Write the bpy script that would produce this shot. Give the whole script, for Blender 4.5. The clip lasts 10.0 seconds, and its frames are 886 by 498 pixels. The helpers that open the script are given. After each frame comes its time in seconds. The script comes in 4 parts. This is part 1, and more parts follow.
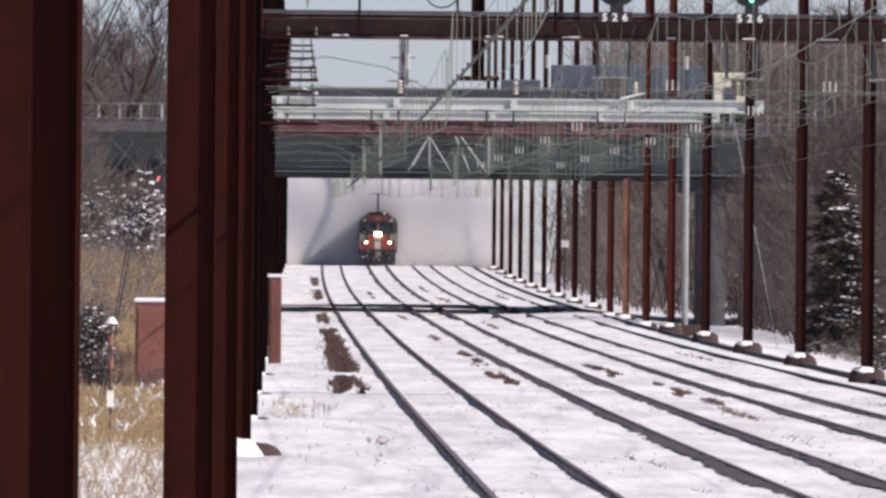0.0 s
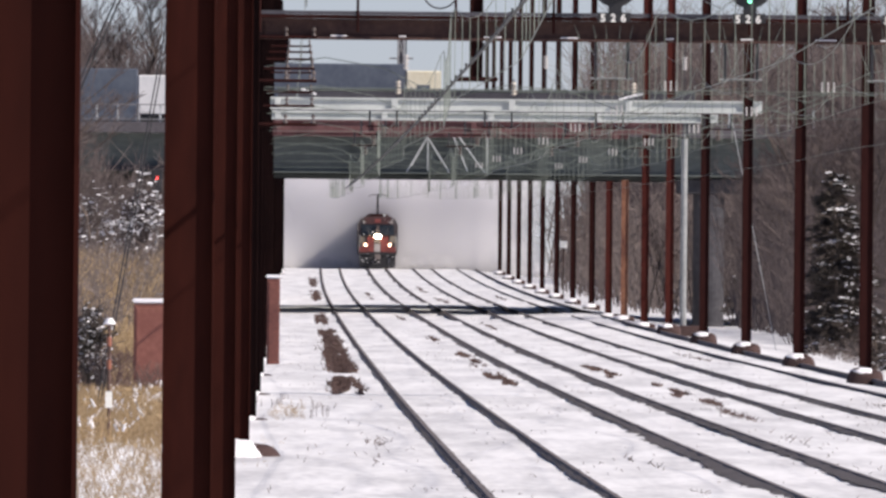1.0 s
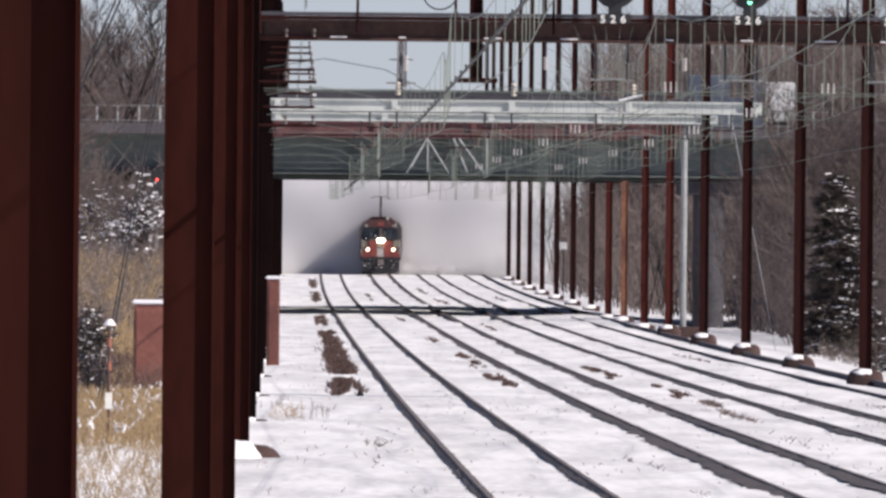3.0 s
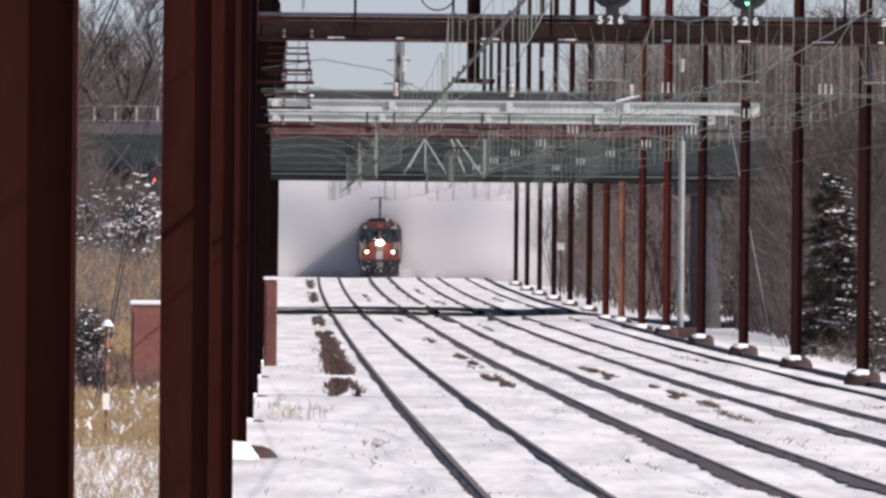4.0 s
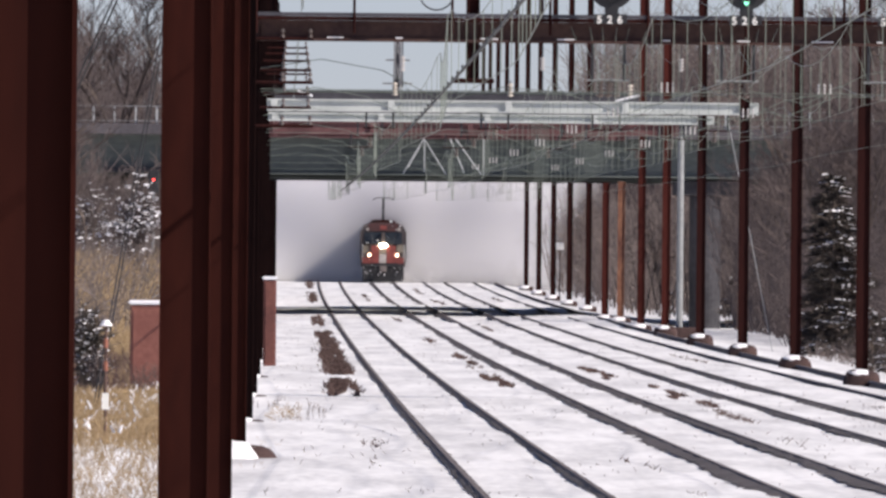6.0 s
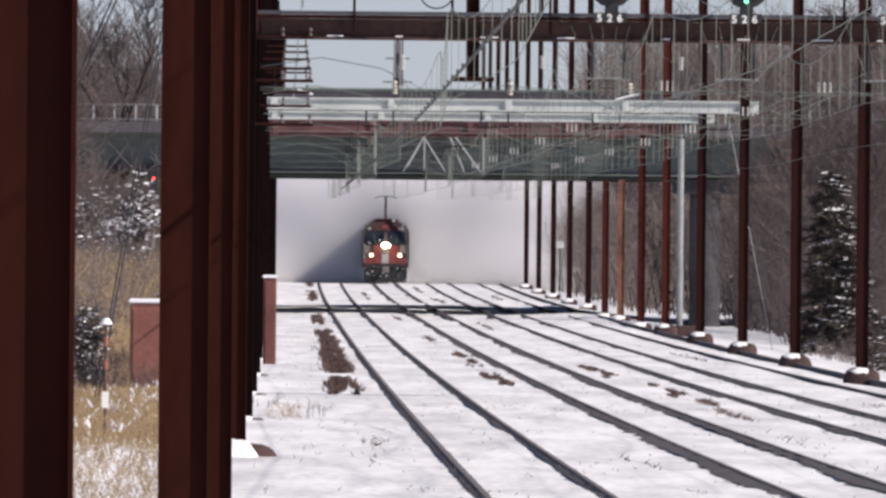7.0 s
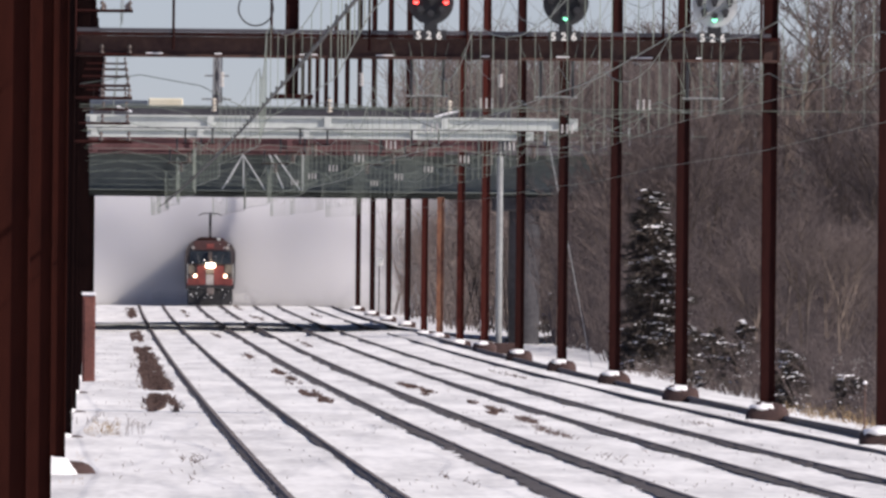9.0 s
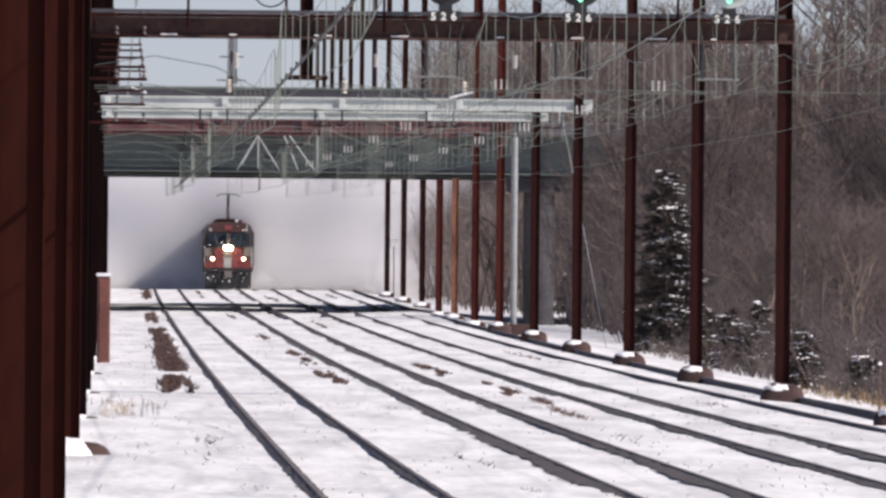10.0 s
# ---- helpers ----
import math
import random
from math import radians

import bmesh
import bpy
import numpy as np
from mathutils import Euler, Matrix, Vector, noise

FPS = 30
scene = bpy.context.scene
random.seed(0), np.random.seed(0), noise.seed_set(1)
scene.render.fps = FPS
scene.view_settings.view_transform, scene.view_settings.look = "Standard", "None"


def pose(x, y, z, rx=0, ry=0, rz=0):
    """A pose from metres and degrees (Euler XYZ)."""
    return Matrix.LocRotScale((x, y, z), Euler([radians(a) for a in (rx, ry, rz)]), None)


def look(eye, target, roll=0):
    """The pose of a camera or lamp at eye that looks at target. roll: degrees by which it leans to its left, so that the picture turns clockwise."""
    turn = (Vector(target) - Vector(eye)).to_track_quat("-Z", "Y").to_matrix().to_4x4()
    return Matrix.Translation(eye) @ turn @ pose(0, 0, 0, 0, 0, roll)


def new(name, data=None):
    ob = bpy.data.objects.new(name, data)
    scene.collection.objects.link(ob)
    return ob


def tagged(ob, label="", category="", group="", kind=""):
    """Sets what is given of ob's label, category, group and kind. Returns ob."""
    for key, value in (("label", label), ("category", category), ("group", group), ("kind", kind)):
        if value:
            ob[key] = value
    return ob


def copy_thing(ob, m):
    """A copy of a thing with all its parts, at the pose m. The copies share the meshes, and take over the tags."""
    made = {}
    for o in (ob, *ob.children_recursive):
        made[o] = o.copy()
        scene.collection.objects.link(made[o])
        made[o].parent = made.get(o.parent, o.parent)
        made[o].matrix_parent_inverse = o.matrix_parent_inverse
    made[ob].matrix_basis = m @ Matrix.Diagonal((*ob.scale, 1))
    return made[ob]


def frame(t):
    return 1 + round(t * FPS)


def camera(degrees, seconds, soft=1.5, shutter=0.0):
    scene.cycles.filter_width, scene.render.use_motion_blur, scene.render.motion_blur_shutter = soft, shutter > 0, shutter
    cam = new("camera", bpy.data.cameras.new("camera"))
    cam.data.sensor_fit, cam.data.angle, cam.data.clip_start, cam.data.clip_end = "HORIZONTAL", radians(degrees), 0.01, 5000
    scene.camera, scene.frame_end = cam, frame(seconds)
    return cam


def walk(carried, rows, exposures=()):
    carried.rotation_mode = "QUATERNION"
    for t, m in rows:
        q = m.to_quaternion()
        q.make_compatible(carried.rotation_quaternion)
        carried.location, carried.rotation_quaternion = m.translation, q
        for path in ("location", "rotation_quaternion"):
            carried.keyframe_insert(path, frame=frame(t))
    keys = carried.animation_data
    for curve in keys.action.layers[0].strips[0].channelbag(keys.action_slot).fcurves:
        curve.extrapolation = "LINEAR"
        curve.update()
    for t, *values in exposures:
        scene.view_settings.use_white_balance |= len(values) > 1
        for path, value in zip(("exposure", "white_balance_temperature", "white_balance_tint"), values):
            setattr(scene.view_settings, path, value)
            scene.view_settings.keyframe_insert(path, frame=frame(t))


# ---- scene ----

# camera: a long lens on a high platform, nearly in line with the posts beside the first track
EYE = (0.0, 0.0, 2.25)
cam = camera(2.2457, 10.0, soft=2.8)
PATH = [(0.0, -0.3857, 0.1562), (0.5, -0.3880, 0.1561), (1.0, -0.3900, 0.1582), (1.5, -0.3901, 0.1605), (2.0, -0.3901, 0.1605), (2.5, -0.3880, 0.1605),
        (4.0, -0.3967, 0.1628), (4.5, -0.3923, 0.1605), (5.0, -0.3989, 0.1605), (5.5, -0.3989, 0.1628), (7.0, -0.3989, 0.1584), (7.5, -0.4297, 0.1561),
        (8.0, -0.5019, 0.1692), (8.5, -0.6753, 0.1956), (9.0, -0.8574, 0.2066), (9.2, -0.8800, 0.2050), (9.5, -0.8793, 0.1869), (9.7, -0.8510, 0.1790), (10.0, -0.8200, 0.1582)]
walk(cam, [(t, pose(*EYE, 90 + pitch, -0.55, yaw)) for t, yaw, pitch in PATH], ((0.0, 0.03, 6600, 16), (5.5, 0.03, 6600, 16), (7.0, 0.0, 6600, 16), (8.5, -0.05, 6600, 16), (9.2, -0.04, 6600, 16), (10.0, 0.04, 6600, 16)))

# ---- light: winter sun from the right, a little behind the camera ----
SUN_EL, SUN_AZ = radians(36), radians(64)
world = bpy.data.worlds.new("winter_sky")
scene.world = world
world.use_nodes = True
wn = world.node_tree
sky = wn.nodes.new("ShaderNodeTexSky")
sky.sky_type, sky.sun_disc = "NISHITA", False
sky.sun_elevation, sky.sun_rotation = SUN_EL, math.pi - SUN_AZ
sky.air_density, sky.dust_density, sky.ozone_density = 0.62, 0.15, 2.8
cool = wn.nodes.new("ShaderNodeMix")
cool.data_type, cool.blend_type = "RGBA", "MULTIPLY"
cool.inputs["Factor"].default_value = 1.0
cool.inputs["B"].default_value = (1.02, 0.968, 1.09, 1)
wn.links.new(sky.outputs[0], cool.inputs["A"])
wn.links.new(cool.outputs["Result"], wn.nodes["Background"].inputs[0])
wn.nodes["Background"].inputs[1].default_value = 0.085
sun_dir = Vector((math.sin(SUN_AZ) * math.cos(SUN_EL), -math.cos(SUN_AZ) * math.cos(SUN_EL), math.sin(SUN_EL)))
sun = new("sun", bpy.data.lights.new("sun", "SUN"))
sun.data.energy, sun.data.angle, sun.data.color = 5.5, radians(0.5), (1.0, 0.94, 0.86)
sun.matrix_world = look(sun_dir * 100, (0, 0, 0))
scene.view_settings.exposure = 0.0


# ---- materials ----
def surface(name, low, high, rough=0.7, metal=0.0, scale=3.0, fine=40.0, bump=0.2, stretch=(1, 1, 1), spec=0.4, stain=None, stain_at=0.62):
    m = bpy.data.materials.new(name)
    m.use_nodes = True
    nt, b = m.node_tree, m.node_tree.nodes["Principled BSDF"]
    co, mp = nt.nodes.new("ShaderNodeTexCoord"), nt.nodes.new("ShaderNodeMapping")
    mp.inputs["Scale"].default_value = stretch
    nt.links.new(co.outputs["Object"], mp.inputs[0])
    big, small = nt.nodes.new("ShaderNodeTexNoise"), nt.nodes.new("ShaderNodeTexNoise")
    big.inputs["Scale"].default_value, small.inputs["Scale"].default_value = scale, fine
    big.inputs["Detail"].default_value = 5
    for n in (big, small):
        nt.links.new(mp.outputs[0], n.inputs["Vector"])
    add = nt.nodes.new("ShaderNodeMath")
    add.operation = "MULTIPLY_ADD"
    add.inputs[1].default_value, add.inputs[2].default_value = 0.35, 0.0
    nt.links.new(small.outputs[0], add.inputs[0])
    add2 = nt.nodes.new("ShaderNodeMath")
    add2.operation = "MULTIPLY_ADD"
    add2.inputs[1].default_value = 0.65
    nt.links.new(big.outputs[0], add2.inputs[0])
    nt.links.new(add.outputs[0], add2.inputs[2])
    ramp = nt.nodes.new("ShaderNodeValToRGB")
    e = ramp.color_ramp.elements
    e[0].position, e[0].color, e[1].position, e[1].color = 0.36, (*low, 1), 0.6, (*high, 1)
    if stain:
        s = e.new(stain_at + 0.04)
        s.color = (*stain, 1)
    nt.links.new(add2.outputs[0], ramp.inputs[0])
    nt.links.new(ramp.outputs[0], b.inputs["Base Color"])
    b.inputs["Roughness"].default_value, b.inputs["Metallic"].default_value = rough, metal
    b.inputs["Specular IOR Level"].default_value = spec
    bm_ = nt.nodes.new("ShaderNodeBump")
    bm_.inputs["Strength"].default_value = bump
    bm_.inputs["Distance"].default_value = 0.05
    nt.links.new(add2.outputs[0], bm_.inputs["Height"])
    nt.links.new(bm_.outputs[0], b.inputs["Normal"])
    return m


def glow(name, colour, strength):
    m = bpy.data.materials.new(name)
    m.use_nodes = True
    b = m.node_tree.nodes["Principled BSDF"]
    b.inputs["Base Color"].default_value = (*colour, 1)
    b.inputs["Emission Color"].default_value = (*colour, 1)
    b.inputs["Emission Strength"].default_value = strength
    return m


M_SNOW = surface("snow", (0.63, 0.625, 0.612), (0.96, 0.957, 0.935), 0.6, 0, 0.9, 6.0, 0.7, (1, 0.07, 1), spec=0.3)
M_CAP = surface("snow_cap", (0.82, 0.82, 0.84), (0.92, 0.91, 0.91), 0.6, 0, 3, 30, 0.2)
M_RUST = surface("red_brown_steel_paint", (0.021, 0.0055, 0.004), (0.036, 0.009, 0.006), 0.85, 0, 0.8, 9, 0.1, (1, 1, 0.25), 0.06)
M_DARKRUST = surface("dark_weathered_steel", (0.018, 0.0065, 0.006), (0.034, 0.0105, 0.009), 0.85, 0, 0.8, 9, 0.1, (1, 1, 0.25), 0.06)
# darker red-brown for the left posts from 380 m on
M_DARKPOST = surface("near_black_brown_steel", (0.009, 0.0042, 0.004), (0.018, 0.0075, 0.0065), 0.85, 0, 0.8, 9, 0.1, (1, 1, 0.25), 0.06)
M_REDPOST = surface("faded_red_steel_paint", (0.042, 0.011, 0.009), (0.080, 0.019, 0.014), 0.8, 0, 0.8, 9, 0.1, (1, 1, 0.25), 0.08)
M_ORANGE = surface("rusty_orange_steel", (0.085, 0.028, 0.020), (0.27, 0.125, 0.07), 0.75, 0, 0.9, 7, 0.2, (1, 1, 0.5), stain=(0.5, 0.38, 0.28), stain_at=0.6)
M_GALV = surface("galvanised_steel", (0.34, 0.36, 0.36), (0.52, 0.54, 0.53), 0.5, 0.2, 0.6, 8, 0.05)
M_RAILING = surface("dull_railing_steel", (0.15, 0.15, 0.155), (0.26, 0.26, 0.26), 0.6, 0.1, 0.6, 8, 0.05)
M_MAST = surface("pale_grey_mast", (0.20, 0.21, 0.21), (0.30, 0.31, 0.305), 0.6, 0.1, 0.6, 8, 0.05)
M_BEAM = surface("pale_beam_paint", (0.42, 0.45, 0.43), (0.56, 0.59, 0.56), 0.6, 0, 0.5, 5, 0.05, stain=(0.42, 0.40, 0.37), stain_at=0.66)
M_RUSTBEAM = surface("flaking_red_beam", (0.080, 0.033, 0.034), (0.15, 0.070, 0.068), 0.7, 0, 0.7, 4, 0.1, stain=(0.32, 0.27, 0.25))
M_SCREEN = surface("dull_purple_grey_sheeting", (0.034, 0.033, 0.040), (0.062, 0.060, 0.070), 0.7, 0, 0.3, 3, 0.05)
M_SIGBEAM = surface("purple_brown_weathered_beam", (0.040, 0.022, 0.022), (0.085, 0.050, 0.040), 0.75, 0, 0.5, 6, 0.1, spec=0.15)
M_TEAL = surface("weathered_teal_girder_paint", (0.064, 0.076, 0.071), (0.118, 0.134, 0.124), 0.6, 0, 0.15, 1.6, 0.05, (1, 1, 3))
# near-black blue-grey for the drawn shade on the left girder flange
M_SHADE = surface("flange_shade_blue_grey", (0.010, 0.011, 0.016), (0.022, 0.023, 0.032), 0.7, 0, 0.5, 6, 0.05, spec=0.1)
M_CONC = surface("concrete", (0.058, 0.053, 0.060), (0.105, 0.097, 0.105), 0.85, 0, 0.5, 6, 0.2)
M_PIER = surface("dark_stained_concrete", (0.040, 0.040, 0.045), (0.075, 0.073, 0.08), 0.9, 0, 0.5, 5, 0.2, spec=0.1)
M_FOOT = surface("brown_stained_concrete", (0.026, 0.015, 0.015), (0.066, 0.038, 0.034), 0.9, 0, 2, 14, 0.3)
M_RAIL = surface("rail_steel", (0.115, 0.098, 0.092), (0.19, 0.162, 0.152), 0.8, 0.0, 1, 12, 0.05)
M_BALLAST = surface("ballast_and_ties", (0.060, 0.053, 0.052), (0.125, 0.110, 0.108), 0.95, 0, 1.2, 7, 0.6)
M_WIRE = surface("weathered_copper_wire", (0.11, 0.135, 0.115), (0.22, 0.25, 0.21), 0.6, 0.2, 1, 6, 0)
M_DARKWIRE = surface("dull_dark_cable", (0.03, 0.031, 0.03), (0.065, 0.068, 0.062), 0.7, 0.1, 1, 6, 0)
M_PORCBROWN = surface("brown_glazed_porcelain", (0.06, 0.045, 0.04), (0.13, 0.10, 0.085), 0.3, 0, 4, 20, 0)
M_PORC = surface("white_porcelain", (0.40, 0.38, 0.36), (0.52, 0.50, 0.47), 0.3, 0, 4, 20, 0)
M_CREAMPORC = surface("cream_porcelain", (0.34, 0.30, 0.24), (0.5, 0.45, 0.37), 0.35, 0, 4, 20, 0)
M_BARK = surface("grey_brown_bark", (0.06, 0.045, 0.037), (0.13, 0.10, 0.082), 0.9, 0, 1.5, 12, 0.4)
M_TWIG = surface("bare_twigs", (0.063, 0.049, 0.047), (0.126, 0.098, 0.090), 0.9, 0, 0.4, 5, 0.0)
M_SCRUB = surface("pale_brown_scrub", (0.105, 0.084, 0.075), (0.20, 0.160, 0.140), 0.9, 0, 0.4, 5, 0.0)
M_NEEDLE = surface("dark_evergreen", (0.036, 0.031, 0.026), (0.085, 0.066, 0.055), 0.8, 0, 1.5, 12, 0.2)
M_GRASS = surface("dry_grass", (0.24, 0.155, 0.078), (0.48, 0.345, 0.185), 0.9, 0, 0.8, 6, 0.2)
M_WEED = surface("brown_weeds", (0.075, 0.045, 0.038), (0.16, 0.10, 0.08), 0.95, 0, 1.2, 8, 0.2)
M_BLACK = surface("black_paint", (0.012, 0.012, 0.013), (0.03, 0.03, 0.032), 0.5, 0, 2, 14, 0.05)
M_LOCO = surface("dirty_grey_silver_paint", (0.026, 0.022, 0.022), (0.07, 0.056, 0.055), 0.55, 0.0, 0.8, 8, 0.05)
M_RED = surface("faded_red_stripe", (0.095, 0.023, 0.021), (0.20, 0.050, 0.042), 0.45, 0, 1.5, 10, 0.05)
M_BROW = surface("red_brown_roof_paint", (0.026, 0.010, 0.010), (0.055, 0.019, 0.018), 0.6, 0, 1.5, 10, 0.05)
M_DIRTY = surface("dirty_cream_paint", (0.07, 0.06, 0.048), (0.19, 0.165, 0.13), 0.6, 0, 2.5, 12, 0.05)
M_PALE = surface("off_white_paint", (0.26, 0.24, 0.23), (0.42, 0.39, 0.37), 0.45, 0, 1.5, 10, 0.05)
M_GLASS = surface("dark_cab_glass", (0.012, 0.015, 0.018), (0.025, 0.03, 0.034), 0.12, 0, 1, 4, 0, spec=0.6)
M_TRAILER = surface("blue_grey_trailer_paint", (0.075, 0.09, 0.12), (0.12, 0.14, 0.17), 0.4, 0, 0.6, 4, 0.02)
M_CREAM = surface("cream_yellow_paint", (0.72, 0.66, 0.47), (0.82, 0.77, 0.60), 0.45, 0, 0.8, 5, 0.02)
M_WHITE = surface("white_vehicle_paint", (0.70, 0.71, 0.70), (0.82, 0.82, 0.80), 0.35, 0, 0.8, 5, 0.02)
M_TYRE = surface("tyre_rubber", (0.015, 0.015, 0.015), (0.03, 0.03, 0.03), 0.9, 0, 4, 20, 0.1)
M_LAMP = glow("headlamp_glow", (1.0, 0.86, 0.62), 30)
M_DITCH = glow("ditch_lamp_glow", (1.0, 0.66, 0.46), 7)
M_REDLAMP = glow("red_signal_glow", (1.0, 0.06, 0.05), 7)
M_GREENLAMP = glow("green_signal_glow", (0.25, 1.0, 0.6), 2.2)
M_PLATE = surface("white_number_paint", (0.75, 0.74, 0.68), (0.85, 0.84, 0.78), 0.5, 0, 3, 12, 0)


# ---- the lie of the land ----
def level(y):
    """Height of the line at y metres ahead: it climbs gently."""
    v = min(max(y, 0), 2000) / 1000
    return -0.16 + 2.742 * v * v - 0.640 * v ** 3 + 1.503 * max(0, v - 1.133) ** 2 + 0.464 * max(0, v - 1.30) ** 2


def centre(y):
    """Middle of the first track at y metres ahead."""
    v = min(max(y, -200), 2000) / 1000
    return 3.012 - 0.4543 * v * v + 0.2469 * v ** 3 + 0.652 * max(0, v - 1.2) ** 2


SPACING = (0.0, 3.58, 7.05, 10.42)
GAUGE = 0.7175


# ---- mesh tools ----
def part(name, bm, material, parent=None, label="", smooth=False):
    me = bpy.data.meshes.new(name)
    bmesh.ops.recalc_face_normals(bm, faces=bm.faces)
    bm.to_mesh(me)
    bm.free()
    for m in material if isinstance(material, (list, tuple)) else (material,):
        me.materials.append(m)
    if smooth:
        for p in me.polygons:
            p.use_smooth = True
    ob = new(name, me)
    if parent:
        ob.parent = parent
    if label:
        ob["label"] = label
    return ob


def box(bm, x0, x1, y0, y1, z0, z1, taper=0.0, mat=0):
    v = [bm.verts.new(p) for p in ((x0, y0, z0), (x1, y0, z0), (x1, y1, z0), (x0, y1, z0),
                                   (x0 + taper, y0 + taper, z1), (x1 - taper, y0 + taper, z1), (x1 - taper, y1 - taper, z1), (x0 + taper, y1 - taper, z1))]
    for i in ((3, 2, 1, 0), (4, 5, 6, 7), (0, 1, 5, 4), (1, 2, 6, 5), (2, 3, 7, 6), (3, 0, 4, 7)):
        bm.faces.new([v[j] for j in i]).material_index = mat
    return bm


def bevelled(bm, width=0.02, segments=1):
    bmesh.ops.bevel(bm, geom=list(bm.edges), offset=width, segments=segments, affect="EDGES", clamp_overlap=True)
    return bm


def rod(bm, a, b, r, r2=None, n=5, caps=True):
    a, b = Vector(a), Vector(b)
    w = (b - a).normalized()
    u = w.orthogonal().normalized()
    v = w.cross(u)
    r2 = r if r2 is None else r2
    ring = [[bm.verts.new(c + (u * math.cos(k * math.tau / n) + v * math.sin(k * math.tau / n)) * q) for k in range(n)] for c, q in ((a, r), (b, r2))]
    for k in range(n):
        bm.faces.new((ring[0][k], ring[0][(k + 1) % n], ring[1][(k + 1) % n], ring[1][k]))
    if caps:
        bm.faces.new(ring[0][::-1])
        bm.faces.new(ring[1])
    return bm


def tube(bm, points, r, n=4):
    """One bent wire or pipe through the points."""
    points = [Vector(p) for p in points]
    last = None
    for i, p in enumerate(points):
        w = (points[min(i + 1, len(points) - 1)] - points[max(i - 1, 0)]).normalized()
        u = w.cross(Vector((0.13, 0.21, 1)) if abs(w.z) < 0.9 else Vector((1, 0.2, 0))).normalized()
        v = w.cross(u)
        cur = [bm.verts.new(p + (u * math.cos(k * math.tau / n) + v * math.sin(k * math.tau / n)) * r) for k in range(n)]
        if last:
            for k in range(n):
                bm.faces.new((last[k], last[(k + 1) % n], cur[(k + 1) % n], cur[k]))
        else:
            bm.faces.new(cur[::-1])
        last = cur
    bm.faces.new(last)
    return bm


def thing(name, label, category, at, group="", kind=""):
    ob = new(name)
    ob.matrix_basis = Matrix.Translation(at)
    return tagged(ob, label, category, group, kind)


# ---- ground ----
def build_ground():
    ys = [-150, -60, 0] + [20 * k for k in range(2, 48)] + [960 + 6 * k for k in range(41)] + [20 * k for k in range(61, 101)] + [2100, 2500, 3200, 4500]
    xs = [-1500, -500, -200, -80, -40, -25, -16, -11, -8, -6, -4.5, -3.6, -2.6, -1.8, 0, 2, 3.6, 5.4, 7, 9, 10.4, 12.2, 13.6, 15.5, 18, 22, 30, 45, 80, 200, 500, 1500]
    bm = bmesh.new()
    grid = []
    for y in ys:
        row = []
        for o in xs:
            z = level(y)
            n = 0.14 + noise.noise((o * 0.35, y * 0.03, 3)) * 0.04 + noise.noise((o * 1.7, y * 0.11, 7)) * 0.03
            if o < -3.6:
                n += min(1.2, (-3.6 - o) * 0.13) * (1 if y > 470 else 0.35) + noise.noise((o * 0.2, y * 0.02, 1)) * (0.25 if y > 470 else 0.1)
            if o > 11.4:
                n -= 0.10 + min(0.45, (o - 11.4) * 0.1)
            if 900 < y < 1200:
                n += 0.10 * noise.noise((o * 0.9, y * 0.012, 4)) + 0.12 * noise.noise((o * 0.6, y * 0.045, 8))
            if 940 < y < 1034:
                rise = math.sin(math.pi * (y - 940) / 180) ** 2
                n += rise * (0.08 * min(1, max(0, (o - 7.5) / 4)) - 0.08 * (o < 7.5))
            if 1010 < y < 1130 and o > 5:
                n -= 0.24 * min(1, (o - 5) / 4) * math.sin(math.pi * (y - 1010) / 120) ** 2
            row.append(bm.verts.new((centre(y) + o, y, z - 0.02 + n)))
        grid.append(row)
    for a, b in zip(grid, grid[1:]):
        for i in range(len(xs) - 1):
            bm.faces.new((a[i], a[i + 1], b[i + 1], b[i]))
    return tagged(part("ground", bm, M_SNOW, smooth=True), "sunlit snow covering the railway ground and verges", "ground", kind="structure")


ground = build_ground()


# ---- tracks ----
def sweep(bm, offset, profile, ys, closed=True, mat=0):
    rows = [[bm.verts.new((centre(y) + offset + px, y, level(y) + pz)) for px, pz in profile] for y in ys]
    n = len(profile)
    for a, b in zip(rows, rows[1:]):
        for i in range(n if closed else n - 1):
            bm.faces.new((a[i], a[(i + 1) % n], b[(i + 1) % n], b[i])).material_index = mat
    return bm


RAIL_PROFILE = [(-0.075, 0.0), (0.075, 0.0), (0.07, 0.02), (0.012, 0.04), (0.012, 0.135), (0.037, 0.145), (0.037, 0.18), (0.028, 0.188), (-0.028, 0.188), (-0.037, 0.18), (-0.037, 0.145), (-0.012, 0.135), (-0.012, 0.04), (-0.07, 0.02)]


